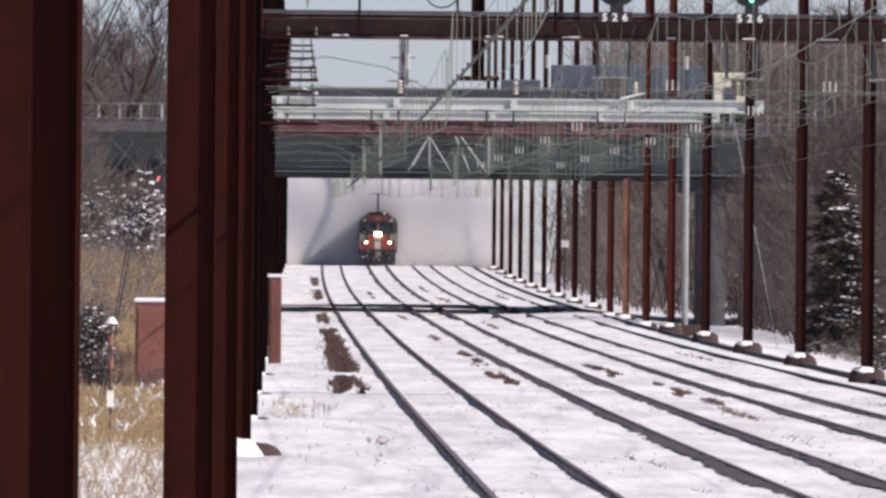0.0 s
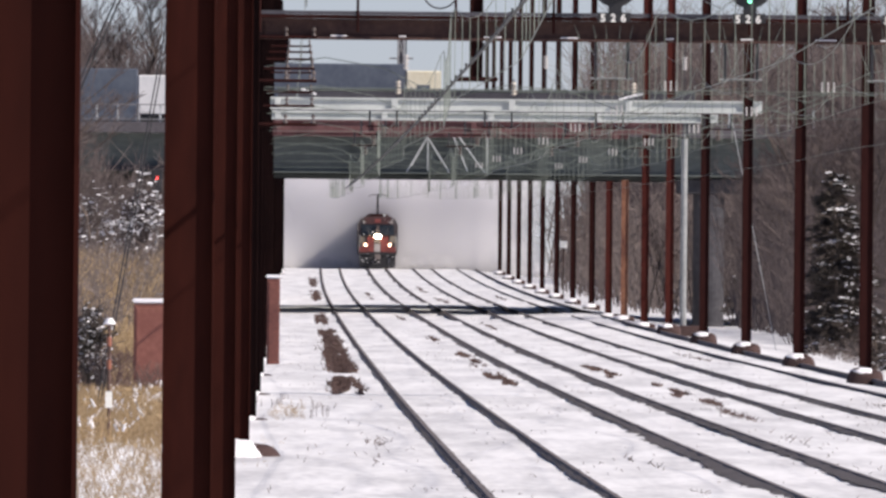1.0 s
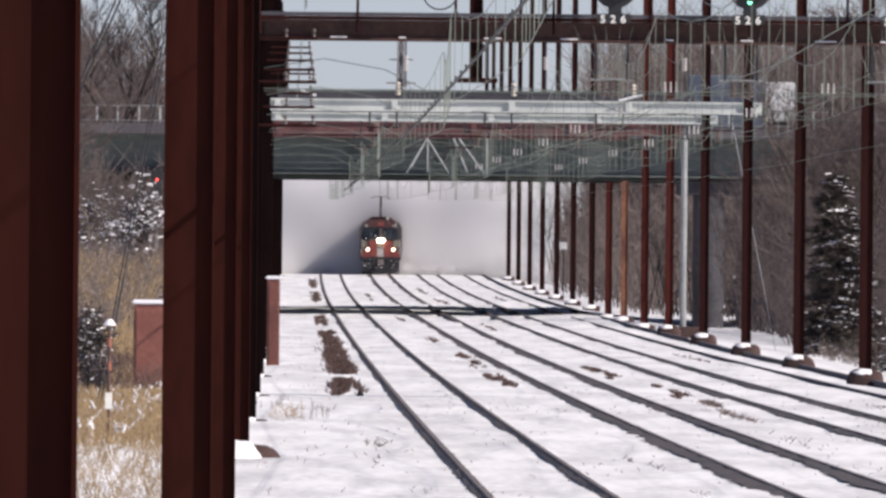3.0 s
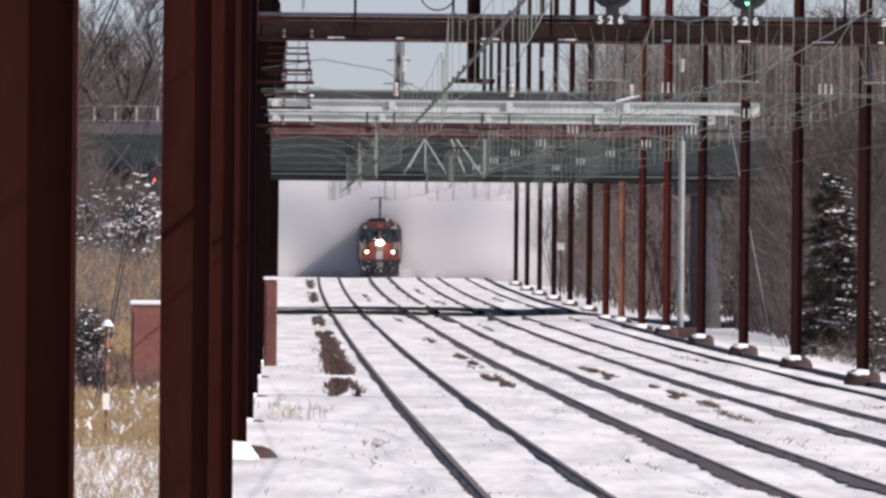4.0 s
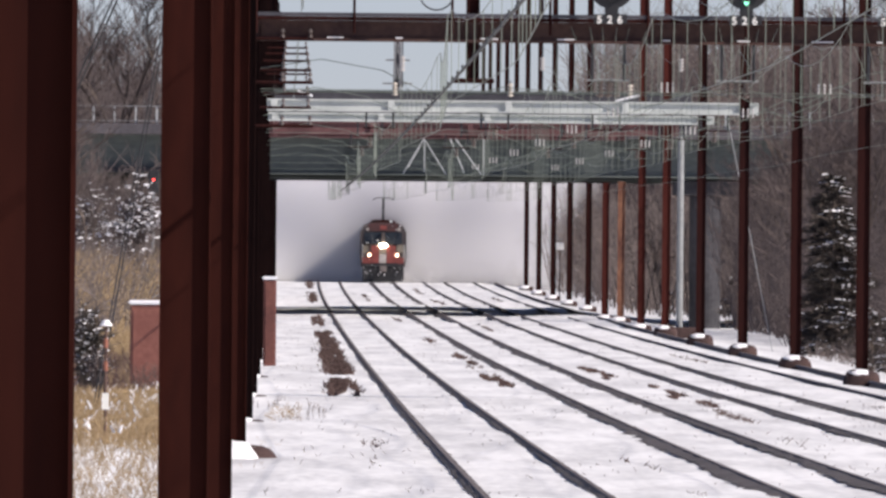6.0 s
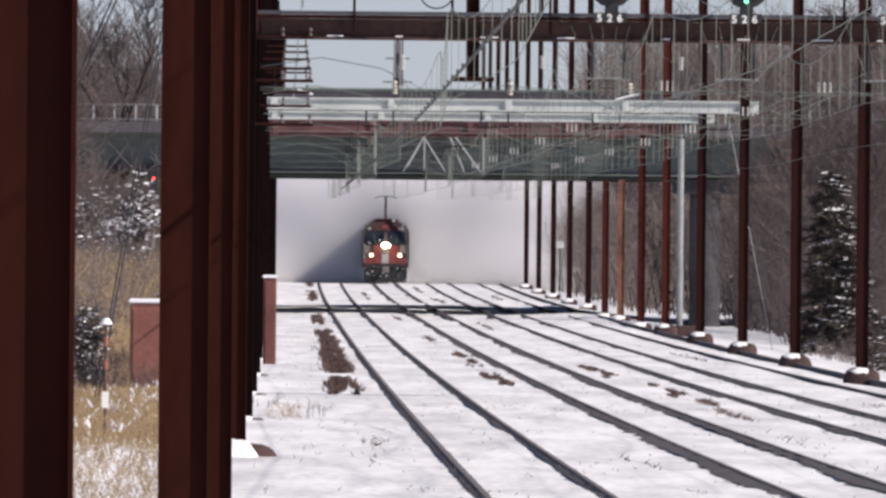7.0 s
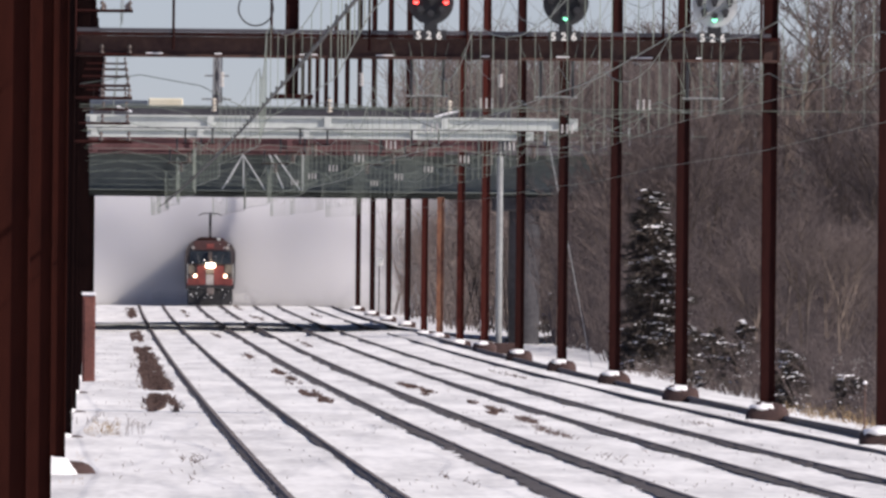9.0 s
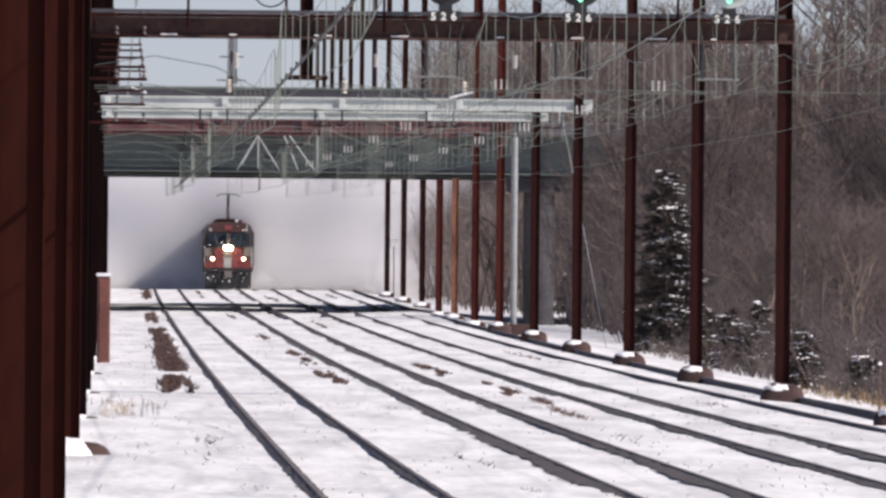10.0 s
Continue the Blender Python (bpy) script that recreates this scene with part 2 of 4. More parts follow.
def build_track(offset):
    t = thing("railway_track", "steel railway track half buried in snow", "railway track", (0, 0, 0), "parallel tracks", "structure")
    rnd = random.Random(int(offset * 10))
    ys = [30 + 15 * k for k in range(130)]
    bare = {0: 0.03, 1: 0.075, 2: 0.05, 3: 0.012}[SPACING.index(offset)]
    for side in (-1, 1):
        part("rail", sweep(bmesh.new(), offset + side * GAUGE, RAIL_PROFILE, ys), M_RAIL, t)
        bm = bmesh.new()
        last, tooth = None, 0.0
        y = 40.0
        while y < 1900:
            y += max(0.7, y * 0.0022)
            tooth = 0.3 + rnd.random() if rnd.random() < 0.2 else tooth * 0.6
            heavy = 1.5 if offset == SPACING[1] else 1.15 if 0 < offset < 10 else 0.55 if offset == 0 else 0.25
            wide = 0.005 + bare * rnd.uniform(0.4, 1.7) + heavy * rnd.uniform(0.5, 1.3) * (0.12 * max(0, noise.noise((y * 0.03, offset, side)) + 0.05) + 0.11 * tooth * (0.4 + max(0, noise.noise((y * 0.02, offset, side + 9)))))
            c, z = centre(y) + offset + side * GAUGE, level(y) + 0.142 + 0.015 * noise.noise((y * 0.3, offset, 5))
            cur = [bm.verts.new((c - 0.06 - wide, y, z - 0.005)), bm.verts.new((c - 0.04, y, z + 0.03)), bm.verts.new((c + 0.07, y, z + 0.02))]
            if last:
                bm.faces.new((last[0], last[1], cur[1], cur[0]))
                bm.faces.new((last[1], last[2], cur[2], cur[1]))
            last = cur
        tagged(part("ballast_strip", bm, M_BALLAST, t, "dark bare ballast along the rail"), kind="stuff")
    return t


for off in SPACING:
    build_track(off)


# ---- catenary posts ----
def extrude(bm, outline, a, b, axis="z"):
    """A bar of constant section from a to b along an axis; the outline is given in the other two."""
    def place(p, c):
        return {"z": (p[0], p[1], c), "x": (c, p[0], p[1]), "y": (p[0], c, p[1])}[axis]
    rings = [[bm.verts.new(place(p, c)) for p in outline] for c in (a, b)]
    n = len(outline)
    for i in range(n):
        bm.faces.new((rings[0][i], rings[0][(i + 1) % n], rings[1][(i + 1) % n], rings[1][i]))
    bm.faces.new(rings[0][::-1])
    bm.faces.new(rings[1])
    return bm


def h_section(w, depth, flange=0.02, web=0.012):
    """H outline: flanges at either end of w, web along w."""
    a, b, c = w / 2, w / 2 - flange, depth / 2
    return [(-a, -c), (-b, -c), (-b, -web), (b, -web), (b, -c), (a, -c), (a, c), (b, c), (b, web), (-b, web), (-b, c), (-a, c)]


def i_section(h0, h1, wide, flange=0.06, web=0.02):
    """I outline as (across, up)."""
    c = wide / 2
    return [(-c, h0), (c, h0), (c, h0 + flange), (web, h0 + flange), (web, h1 - flange), (c, h1 - flange), (c, h1), (-c, h1), (-c, h1 - flange), (-web, h1 - flange), (-web, h0 + flange), (-c, h0 + flange)]


def footing(post, w, h, snow=0.42, drift=False):
    bm = bmesh.new()
    bmesh.ops.create_icosphere(bm, subdivisions=3, radius=1.0)
    for v in bm.verts:
        p = [math.copysign(abs(c) ** 0.62, c) for c in v.co]
        k = 1 + 0.10 * noise.noise(v.co * 1.6 + post.location * 0.37)
        v.co = Vector((p[0] * w * 0.55 * k, p[1] * w * 0.55 * k, p[2] * (h + 0.05) * k if p[2] > 0 else p[2] * 0.4))
    part("footing", bm, M_FOOT, post, "brown stained concrete footing", True)
    if snow:
        bm = bmesh.new()
        bmesh.ops.create_icosphere(bm, subdivisions=3, radius=1.0)
        for v in bm.verts:
            k = 1 + 0.2 * noise.noise(v.co * 2.0)
            if drift:
                v.co = Vector((v.co.x * w * snow * k - 0.05, v.co.y * w * 0.8 * k - 0.35, h - 0.20 + v.co.z * 0.31 * k))
                continue
            v.co = Vector((v.co.x * w * snow * k * 1.1 - 0.08 * w, v.co.y * w * snow * k - 0.18 * w, h - 0.06 + max(-0.4, v.co.z) * 0.34 * snow * k))
        part("snow_cap", bm, M_CAP, post, "fresh snow on the footing", True)


def post(x, y, height, material, w=0.36, base=0.3, snow=0.42, drift=False, group="catenary posts", label="red-brown steel catenary post on a concrete footing"):
    p = thing("catenary_post", label, "catenary post", (x, y, level(y)), group)
    part("column", extrude(bmesh.new(), h_section(w, 0.14, 0.013), -0.2, height), material, p)
    footing(p, w * (3.1 if drift else 2.3 if w > 0.33 else 2.7), base, snow, drift)
    return p


STATION = [161 + 76.4 * k for k in range(23)]
left_posts = [post(-0.74, 60, 12, M_RUST)]
for y in STATION:
    if y < 1000 or y > 1100:
        left_posts.append(post(centre(y) - 3.72 + 0.03 * (y > 300) , y, 17 + 2 * (y > 500), M_RUST if y < 380 else M_DARKPOST, base=0.26 if 300 < y < 330 else 0.0 if y < 300 else 0.12, snow=0.40 if 300 < y < 330 else 0 if y < 300 else 0.42, drift=300 < y < 330))
right_posts = []
for y in STATION[3:]:
    off = 10.75 - 0.22 * (y < 460) + 0.7 * min(1, max(0, y - 466) / 400) ** 0.8 + 1.2 * min(1, max(0, (y - 860) / 290))
    low = 985 < y < 1090
    if y > 1060 and low:
        y, off = 1024, 11.66
    right_posts.append(post(centre(y) + off, y, 6.2 if low else 19, M_ORANGE if y < 1010 and low else M_REDPOST if 840 < y < 1030 else M_DARKRUST, 0.31, 0.40 if y < 860 else 0.13, 0.34 if y < 860 else 0.44,
                            label="rust-stained steel post under the road bridge" if low else "red-brown steel catenary post on a snow-capped footing"))

# pale steel pole beside the bridge
pole = thing("signal_mast", "pale galvanised steel mast on a concrete block", "mast", (centre(857) + 12.1, 857, level(857)))
part("shaft", rod(bmesh.new(), (0, 0, 0), (0, 0, 7.6), 0.13, 0.12, 12), M_MAST, pole)
part("footing", bevelled(box(bmesh.new(), -0.8, 0.8, -0.5, 0.5, -0.3, 0.35), 0.05), M_FOOT, pole)


# ---- gantries ----
def truss(y, x0, x1, z0, z1, material, label):
    g = thing("gantry_beam", label, "gantry", (0, y, 0), "gantries over the tracks")
    part("beam", extrude(bmesh.new(), i_section(z0, z1, 0.24, 0.05), x0, x1, "x"), material, g)
    for k in range(5):
        x = x0 + 0.5 + k * (x1 - x0 - 1.0) / 4
        part("gusset", bevelled(box(bmesh.new(), x - 0.10, x + 0.10, -0.13, -0.02, z0 + 0.04, z1 - 0.03), 0.01), material, g)
    return g


truss(704, centre(704) - 3.8, centre(704) + 11.8, 8.50, 8.88, M_BEAM, "pale galvanised gantry beam spanning the tracks")
truss(781, centre(781) - 3.8, centre(781) + 11.9, 8.84, 9.14, M_BEAM, "pale galvanised gantry beam spanning the tracks")
truss(857, centre(857) - 3.8, centre(857) + 12.0, 9.02, 9.46, M_RUSTBEAM, "flaking red gantry beam spanning the tracks")
truss(925, centre(925) - 3.8, centre(925) + 11.0, 9.38, 9.56, M_RUSTBEAM, "thin rusty gantry beam spanning the tracks")

SIGNAL_Y = 466.6
SX0, SX1 = centre(SIGNAL_Y) - 4.0, centre(SIGNAL_Y) + 10.95
signal_bridge = thing("signal_bridge", "dark red-brown steel signal bridge with a walkway rail", "signal bridge", (0, SIGNAL_Y, 0))
part("beam", extrude(bmesh.new(), i_section(7.84, 8.27, 0.22), SX0, SX1, "x"), M_SIGBEAM, signal_bridge)
part("walkway", box(bmesh.new(), SX0, SX1, -0.27, 0.5, 8.28, 8.35), M_DARKRUST, signal_bridge)
part("toe_board", box(bmesh.new(), SX0 + 0.2, SX1 - 0.2, -0.275, -0.245, 8.354, 8.43), M_SCREEN, signal_bridge, "dull purple-grey toe board")
for z in (9.4,):
    part("handrail", rod(bmesh.new(), (SX0, -0.25, z), (SX1, -0.25, z), 0.025), M_DARKRUST, signal_bridge)
for k in range(8):
    x = SX0 + 0.4 + k * (SX1 - SX0 - 0.8) / 7
    part("rail_post", rod(bmesh.new(), (x, -0.29, 8.0), (x, -0.29, 9.4), 0.03), M_DARKRUST, signal_bridge)


rnd = random.Random(31)
for k in range(9):
    x = SX0 + 0.3 + (SX1 - SX0 - 0.8) * (k + rnd.uniform(-0.3, 0.3)) / 8.5
    part("snow_clump", bevelled(box(bmesh.new(), x, x + rnd.uniform(0.12, 0.45), -0.115, -0.03, 7.905, 7.93), 0.01), M_CAP, signal_bridge, "thin snow on the flange")


def road_bridge():
    b = thing("road_bridge", "wide road overpass with weathered teal steel girders", "bridge", (0, 0, 0))
    y0, y1, x0, x1 = 1030, 1124, -140, 175
    for y in (y0, 1052, 1074.6, 1083.4, 1104, y1 - 0.6):
        part("girder", extrude(bmesh.new(), [(p + y, q + 0.0030 * (y - y0)) for p, q in i_section(8.50, 10.26, 0.45, 0.07, 0.025)], x0, x1, "x"), M_TEAL, b)
    # added dark bar: draws the shade along the lower flange, no separate member
    part("flange_shade", bevelled(box(bmesh.new(), -8.4, -2.6, y0 - 0.32, y0 - 0.24, 8.52, 8.78), 0.01), M_SHADE, b, "dark bar drawn as the shade along the girder's lower flange")
    for k in range(20):
        part("stiffener", box(bmesh.new(), -30 + 4.1 * k, -29.96 + 4.1 * k, y0 - 0.2, y0 - 0.03, 8.5, 10.18), M_TEAL, b)
    for ya, yb in ((y0 + 0.3, 1075), (1083, y1 - 0.9)):
        part("deck", box(bmesh.new(), x0, x1, ya, yb, 9.6, 9.9), M_CONC, b, "grey concrete road deck")
    for y, yb in ((y0 - 1.15, y0 + 0.2), (y1 - 0.6, y1 + 0.1)):
        part("kerb_beam", box(bmesh.new(), x0, x1, y, yb, 10.27, 10.75), M_CONC, b, "grey concrete deck edge")
    part("screen", box(bmesh.new(), -0.6, 18.4, y0 - 0.45, y0 - 0.35, 10.75, 12.3), M_SCREEN, b, "dull grey protection screen over the tracks")
    part("screen_cap", box(bmesh.new(), -0.65, 18.45, y0 - 0.5, y0 - 0.3, 12.3, 12.36), M_TEAL, b)
    for sx0, sx1 in ((x0, -0.7), (18.5, x1)):
        for z in (10.85, 11.52):
            part("guard_rail", box(bmesh.new(), sx0, sx1, y0 - 0.42, y0 - 0.34, z, z + 0.05), M_RAILING, b)
    for k in range(90):
        x = -30 + k * 0.96
        if not -0.7 < x < 18.5:
            part("rail_post", box(bmesh.new(), x, x + 0.09, y0 - 0.36, y0 - 0.28, 10.75, 11.55), M_GALV, b)
    for y in (1031,):
        for x in (19.1, -11.2):
            part("pier", rod(bmesh.new(), (x, y, -1), (x, y, 7.75), 0.72, 0.72, 24), M_PIER, b, "round grey concrete pier")
            part("pier_cap", bevelled(box(bmesh.new(), x - 1.5, x + 1.5, y - 0.8, y + 0.8, 7.72, 8.4), 0.05), M_PIER, b)
    return b


road_bridge()


# ---- overhead wires ----
def line_wires(offset):
    w = thing("overhead_wire", "weathered green copper overhead wire with droppers", "overhead wire", (0, 0, 0), "overhead wires")
    drops = bmesh.new()
    supports = [8, 84] + STATION
    mess, cont = [], []
    for i, (a, b) in enumerate(zip(supports, supports[1:])):
        sag = 0.6 if a < 1000 else 1.1
        for k in range(8):
            f = (k + 0.5) / 8
            y = a + (b - a) * f
            stagger = (-0.2 + 0.4 * f) * (1 if i % 2 else -1)
            x = centre(y) + offset + stagger
            mess.append((x, y, level(y) + 7.35 - 4 * f * (1 - f) * sag))
            cont.append((x, y, level(y) + 5.65))
            if offset < 9 or y > 1000:
                rod(drops, mess[-1], cont[-1], 0.007, n=3, caps=False)
    part("messenger_wire", tube(bmesh.new(), mess, 0.008, 4), M_WIRE, w)
    part("contact_wire", tube(bmesh.new(), cont, 0.008 if offset < 5 else 0.004, 4), M_WIRE, w)
    tagged(part("dropper", drops, M_WIRE, w), kind="stuff")


for off in SPACING:
    line_wires(off)

thick = thing("auxiliary_cable", "thick dark overhead cable with clips along the first track", "cable", (0, 0, 0))
ys = [84 + 22 * k for k in range(42)]
part("strand", tube(bmesh.new(), [(centre(y) - 0.45, y, level(y) + 5.65) for y in ys], 0.023, 5), M_DARKWIRE, thick)
for k in range(70):
    y = 240 + 9.5 * k
    part("clip", rod(bmesh.new(), (centre(y) - 0.45, y, level(y) + 5.62), (centre(y) - 0.46, y, level(y) + 5.72), 0.022, 0.016, 5), M_DARKWIRE, thick)


# ---- train ----
def build_loco():
    t = thing("electric_locomotive", "boxy grey electric locomotive with red stripes and lit headlamps", "locomotive", (0, 0, 0))
    bm = bmesh.new()
    half = [(1.46, 1.0), (1.52, 1.5), (1.52, 3.3), (1.28, 3.76), (0.92, 3.95)]
    outline = half + [(-x, z) for x, z in reversed(half)]
    def ring(y, slope):
        return [bm.verts.new((x, y + slope * max(0, z - 2.2), z)) for x, z in outline]
    nose, body, rear = ring(0.0, 0.42), ring(1.4, 0.0), ring(17.5, 0.0)
    for a, b in ((nose, body), (body, rear)):
        for i in range(len(outline)):
            bm.faces.new((a[i], a[(i + 1) % len(outline)], b[(i + 1) % len(outline)], b[i]))
    bm.faces.new(nose)
    bm.faces.new(rear)
    part("body", bm, M_LOCO, t)
    def plate(name, x0, x1, z0, z1, material, out=0.03, label=""):
        b = bmesh.new()
        v = []
        for d in (-out, 0.02):
            for x, z in ((x0, z0), (x1, z0), (x1, z1), (x0, z1)):
                v.append(b.verts.new((x, 0.42 * max(0, z - 2.2) + d, z)))
        for i in ((0, 1, 2, 3), (7, 6, 5, 4), (0, 4, 5, 1), (1, 5, 6, 2), (2, 6, 7, 3), (3, 7, 4, 0)):
            b.faces.new([v[j] for j in i])
        return part(name, b, material, t, label)
    plate("windscreen", -1.25, -0.12, 2.52, 3.30, M_GLASS)
    plate("windscreen", 0.12, 1.25, 2.52, 3.30, M_GLASS)
    plate("stripe", 0.22, 0.82, 1.25, 2.40, M_RED, label="faded red stripe")
    plate("stripe", -0.78, -0.28, 1.25, 2.40, M_RED, label="faded red stripe")
    plate("stripe", -1.38, -0.80, 1.22, 1.62, M_RED, label="faded red stripe")
    plate("stripe", 0.84, 1.38, 1.22, 1.62, M_RED, label="faded red stripe")
    plate("side_panel", -1.36, -0.98, 1.92, 2.42, M_DIRTY, label="dirty cream panel")
    plate("side_panel", 0.90, 1.36, 1.92, 2.46, M_DIRTY, label="dirty cream panel")
    plate("brow", -1.0, 1.0, 3.36, 3.92, M_BROW, label="red-brown cab brow")
    plate("nose_panel", -0.26, 0.20, 1.25, 1.85, M_PALE, label="off-white nose panel")
    plate("sill", -1.44, 1.44, 1.02, 1.2, M_BLACK)
    plate("number_board", -0.22, 0.22, 3.46, 3.74, M_RED, 0.05)
    for x in (-0.11, 0.11):
        part("headlamp", rod(bmesh.new(), (x, -0.02, 2.42), (x, -0.16, 2.42), 0.12, 0.15, 14), M_LAMP, t, "glaring headlamp")
    for x in (-0.92, 0.92):
        part("ditch_lamp", rod(bmesh.new(), (x, -0.02, 1.78), (x, -0.14, 1.78), 0.09, 0.11, 12), M_DITCH, t, "bright ditch lamp")
    part("pilot", bevelled(box(bmesh.new(), -1.38, 1.38, 0.05, 0.7, 0.03, 1.0), 0.06), M_BLACK, t, "black snow-dusted pilot plate")
    part("coupler", bevelled(box(box(bmesh.new(), -0.16, 0.16, -0.45, 0.1, 0.72, 1.0), -0.22, 0.22, -0.62, -0.42, 0.66, 1.06), 0.03), M_RAIL, t)
    for x in (-1.1, -0.55, 0.55, 1.1):
        tube(b := bmesh.new(), [(x, 0.02, 0.95), (x, -0.14, 0.75), (x * 0.9, -0.1, 0.5)], 0.035, 6)
        part("air_hose", b, M_BLACK, t)
    part("roof_shroud", bevelled(box(bmesh.new(), -0.85, 0.85, 1.6, 16.5, 3.92, 4.1), 0.08), M_BROW, t)
    part("horn", rod(bmesh.new(), (0.5, 1.2, 4.05), (0.5, 0.7, 4.05), 0.05, 0.11, 10), M_GALV, t)
    part("frost_cover", bevelled(box(bmesh.new(), -0.7, 0.7, 1.3, 1.6, 3.9, 4.13), 0.05), M_DARKRUST, t)
    p = part("pantograph", bevelled(box(bmesh.new(), -0.6, 0.6, 3.6, 6.6, 4.08, 4.16), 0.03), M_BLACK, t)
    part("lower_arm", rod(bmesh.new(), (0, 4.2, 4.14), (0, 6.4, 4.9), 0.095), M_BLACK, p)
    part("upper_arm", rod(bmesh.new(), (0, 6.4, 4.9), (0, 4.4, 5.6), 0.085), M_BLACK, p)
    part("collector_bar", tube(bmesh.new(), [(-0.7, 4.4, 5.48), (-0.45, 4.4, 5.62), (0.45, 4.4, 5.62), (0.7, 4.4, 5.48)], 0.03, 6), M_BLACK, p)
    rn = random.Random(8)
    for k in range(24):
        bm = bmesh.new()
        bmesh.ops.create_icosphere(bm, subdivisions=1, radius=rn.uniform(0.02, 0.055))
        for v in bm.verts:
            v.co = Vector((v.co.x * rn.uniform(0.8, 1.5), v.co.y * 0.4, v.co.z * rn.uniform(0.7, 1.2)))
        o = part("snow_crust", bm, M_CAP, t, smooth=True)
        o.location = (rn.uniform(-1.35, 1.35), 0.0 if k % 2 else -0.02, rn.uniform(0.15, 1.15) if k % 4 else rn.uniform(2.4, 3.9))
    for x in (-1.05, 1.05):
        part("marker_lamp", rod(bmesh.new(), (x, 0.55, 3.5), (x, 0.42, 3.5), 0.09, 0.1, 10), M_PALE, t)
        part("wiper", rod(bmesh.new(), (x * 0.6, 0.08, 2.5), (x * 0.75, 0.32, 3.1), 0.02), M_BLACK, t)
        part("handrail", rod(bmesh.new(), (x * 1.33, 0.0, 1.3), (x * 1.33, 0.12, 2.5), 0.025), M_GALV, t)
    part("window_pillar", box(bmesh.new(), -0.1, 0.1, 0.04, 0.3, 2.5, 3.3), M_LOCO, t)
    for y in (3.2, 13.6):
        part("bogie", bevelled(box(bmesh.new(), -1.2, 1.2, y - 1.9, y + 1.9, 0.35, 0.95), 0.05), M_BLACK, t)
        for dy in (-1.3, 1.3):
            for x in (-GAUGE, GAUGE):
                part("wheel", rod(bmesh.new(), (x - 0.06, y + dy, 0.52), (x + 0.06, y + dy, 0.52), 0.5, 0.5, 18), M_RAIL, t)
    return t


loco = build_loco()


def cloud_material(name, alpha, scale, fade):
    m = bpy.data.materials.new(name)
    m.use_nodes = True
    nt = m.node_tree
    out, b = nt.nodes["Material Output"], nt.nodes["Principled BSDF"]
    b.inputs["Base Color"].default_value = (0.63, 0.626, 0.643, 1)
    b.inputs["Roughness"].default_value = 1.0
    b.inputs["Specular IOR Level"].default_value = 0.0
    if alpha == 1:
        b.inputs["Subsurface Weight"].default_value = 1.0
        b.inputs["Subsurface Radius"].default_value = (1.0, 1.0, 1.05)
        b.inputs["Subsurface Scale"].default_value = 3.0
    co, no = nt.nodes.new("ShaderNodeTexCoord"), nt.nodes.new("ShaderNodeTexNoise")
    no.inputs["Scale"].default_value, no.inputs["Detail"].default_value = scale, 6
    nt.links.new(co.outputs["Object"], no.inputs["Vector"])
    ra = nt.nodes.new("ShaderNodeValToRGB")
    e = ra.color_ramp.elements
    mp, ln, ad = nt.nodes.new("ShaderNodeMapping"), nt.nodes.new("ShaderNodeVectorMath"), nt.nodes.new("ShaderNodeMath")
    mp.inputs["Scale"].default_value = (1 / fade[0], 0, 1 / fade[1])
    ln.operation, ad.operation = "LENGTH", "MULTIPLY_ADD"
    nt.links.new(co.outputs["Object"], mp.inputs[0])
    nt.links.new(mp.outputs[0], ln.inputs[0])
    ad.inputs[1].default_value = 0.60
    nt.links.new(no.outputs[0], ad.inputs[0])
    nt.links.new(ln.outputs["Value"], ad.inputs[2])
    near = 0.68 if alpha == 1 else 0.40
    ra.color_ramp.interpolation = "EASE"
    e[0].position, e[0].color, e[1].position, e[1].color = near, (alpha, alpha, alpha, 1), 1.0 if alpha == 1 else 1.15, (0, 0, 0, 1)
    nt.links.new(ad.outputs[0], ra.inputs[0])
    nt.links.new(ra.outputs[0], b.inputs["Alpha"])
    return m


M_CLOUD = cloud_material("dense_blown_snow", 1, 0.16, (23.0, 60.0))


def puff(name, parent, c, r, material, seed, rough=0.12, sub=4, flat=False, alpha=0.15):
    bm = bmesh.new()
    bmesh.ops.create_icosphere(bm, subdivisions=sub, radius=1.0)
    for v in bm.verts:
        q = Vector((v.co.x, v.co.y, v.co.z * r[2] / r[0])) + Vector((seed * 3.1, seed * 1.7, 0))
        k = 1 + rough * noise.noise(q * 2.3) + rough * 0.35 * noise.noise(q * 6)
        if flat:
            v.co.y = math.copysign(abs(v.co.y) ** 0.14, v.co.y)
        v.co = Vector((v.co.x * r[0] * k, v.co.y * r[1] * (k if not flat else 1 + (k - 1) * 0.8), v.co.z * r[2] * k))
        if flat:
            v.co.z = min(v.co.z, 9.6 + 0.6 * noise.noise(q * 8))
    if material is None:
        material = cloud_material("thin_blown_snow", alpha, 0.3, (r[0], r[2]))
    ob = part(name, bm, material, parent, smooth=True)
    ob.location = c
    return ob


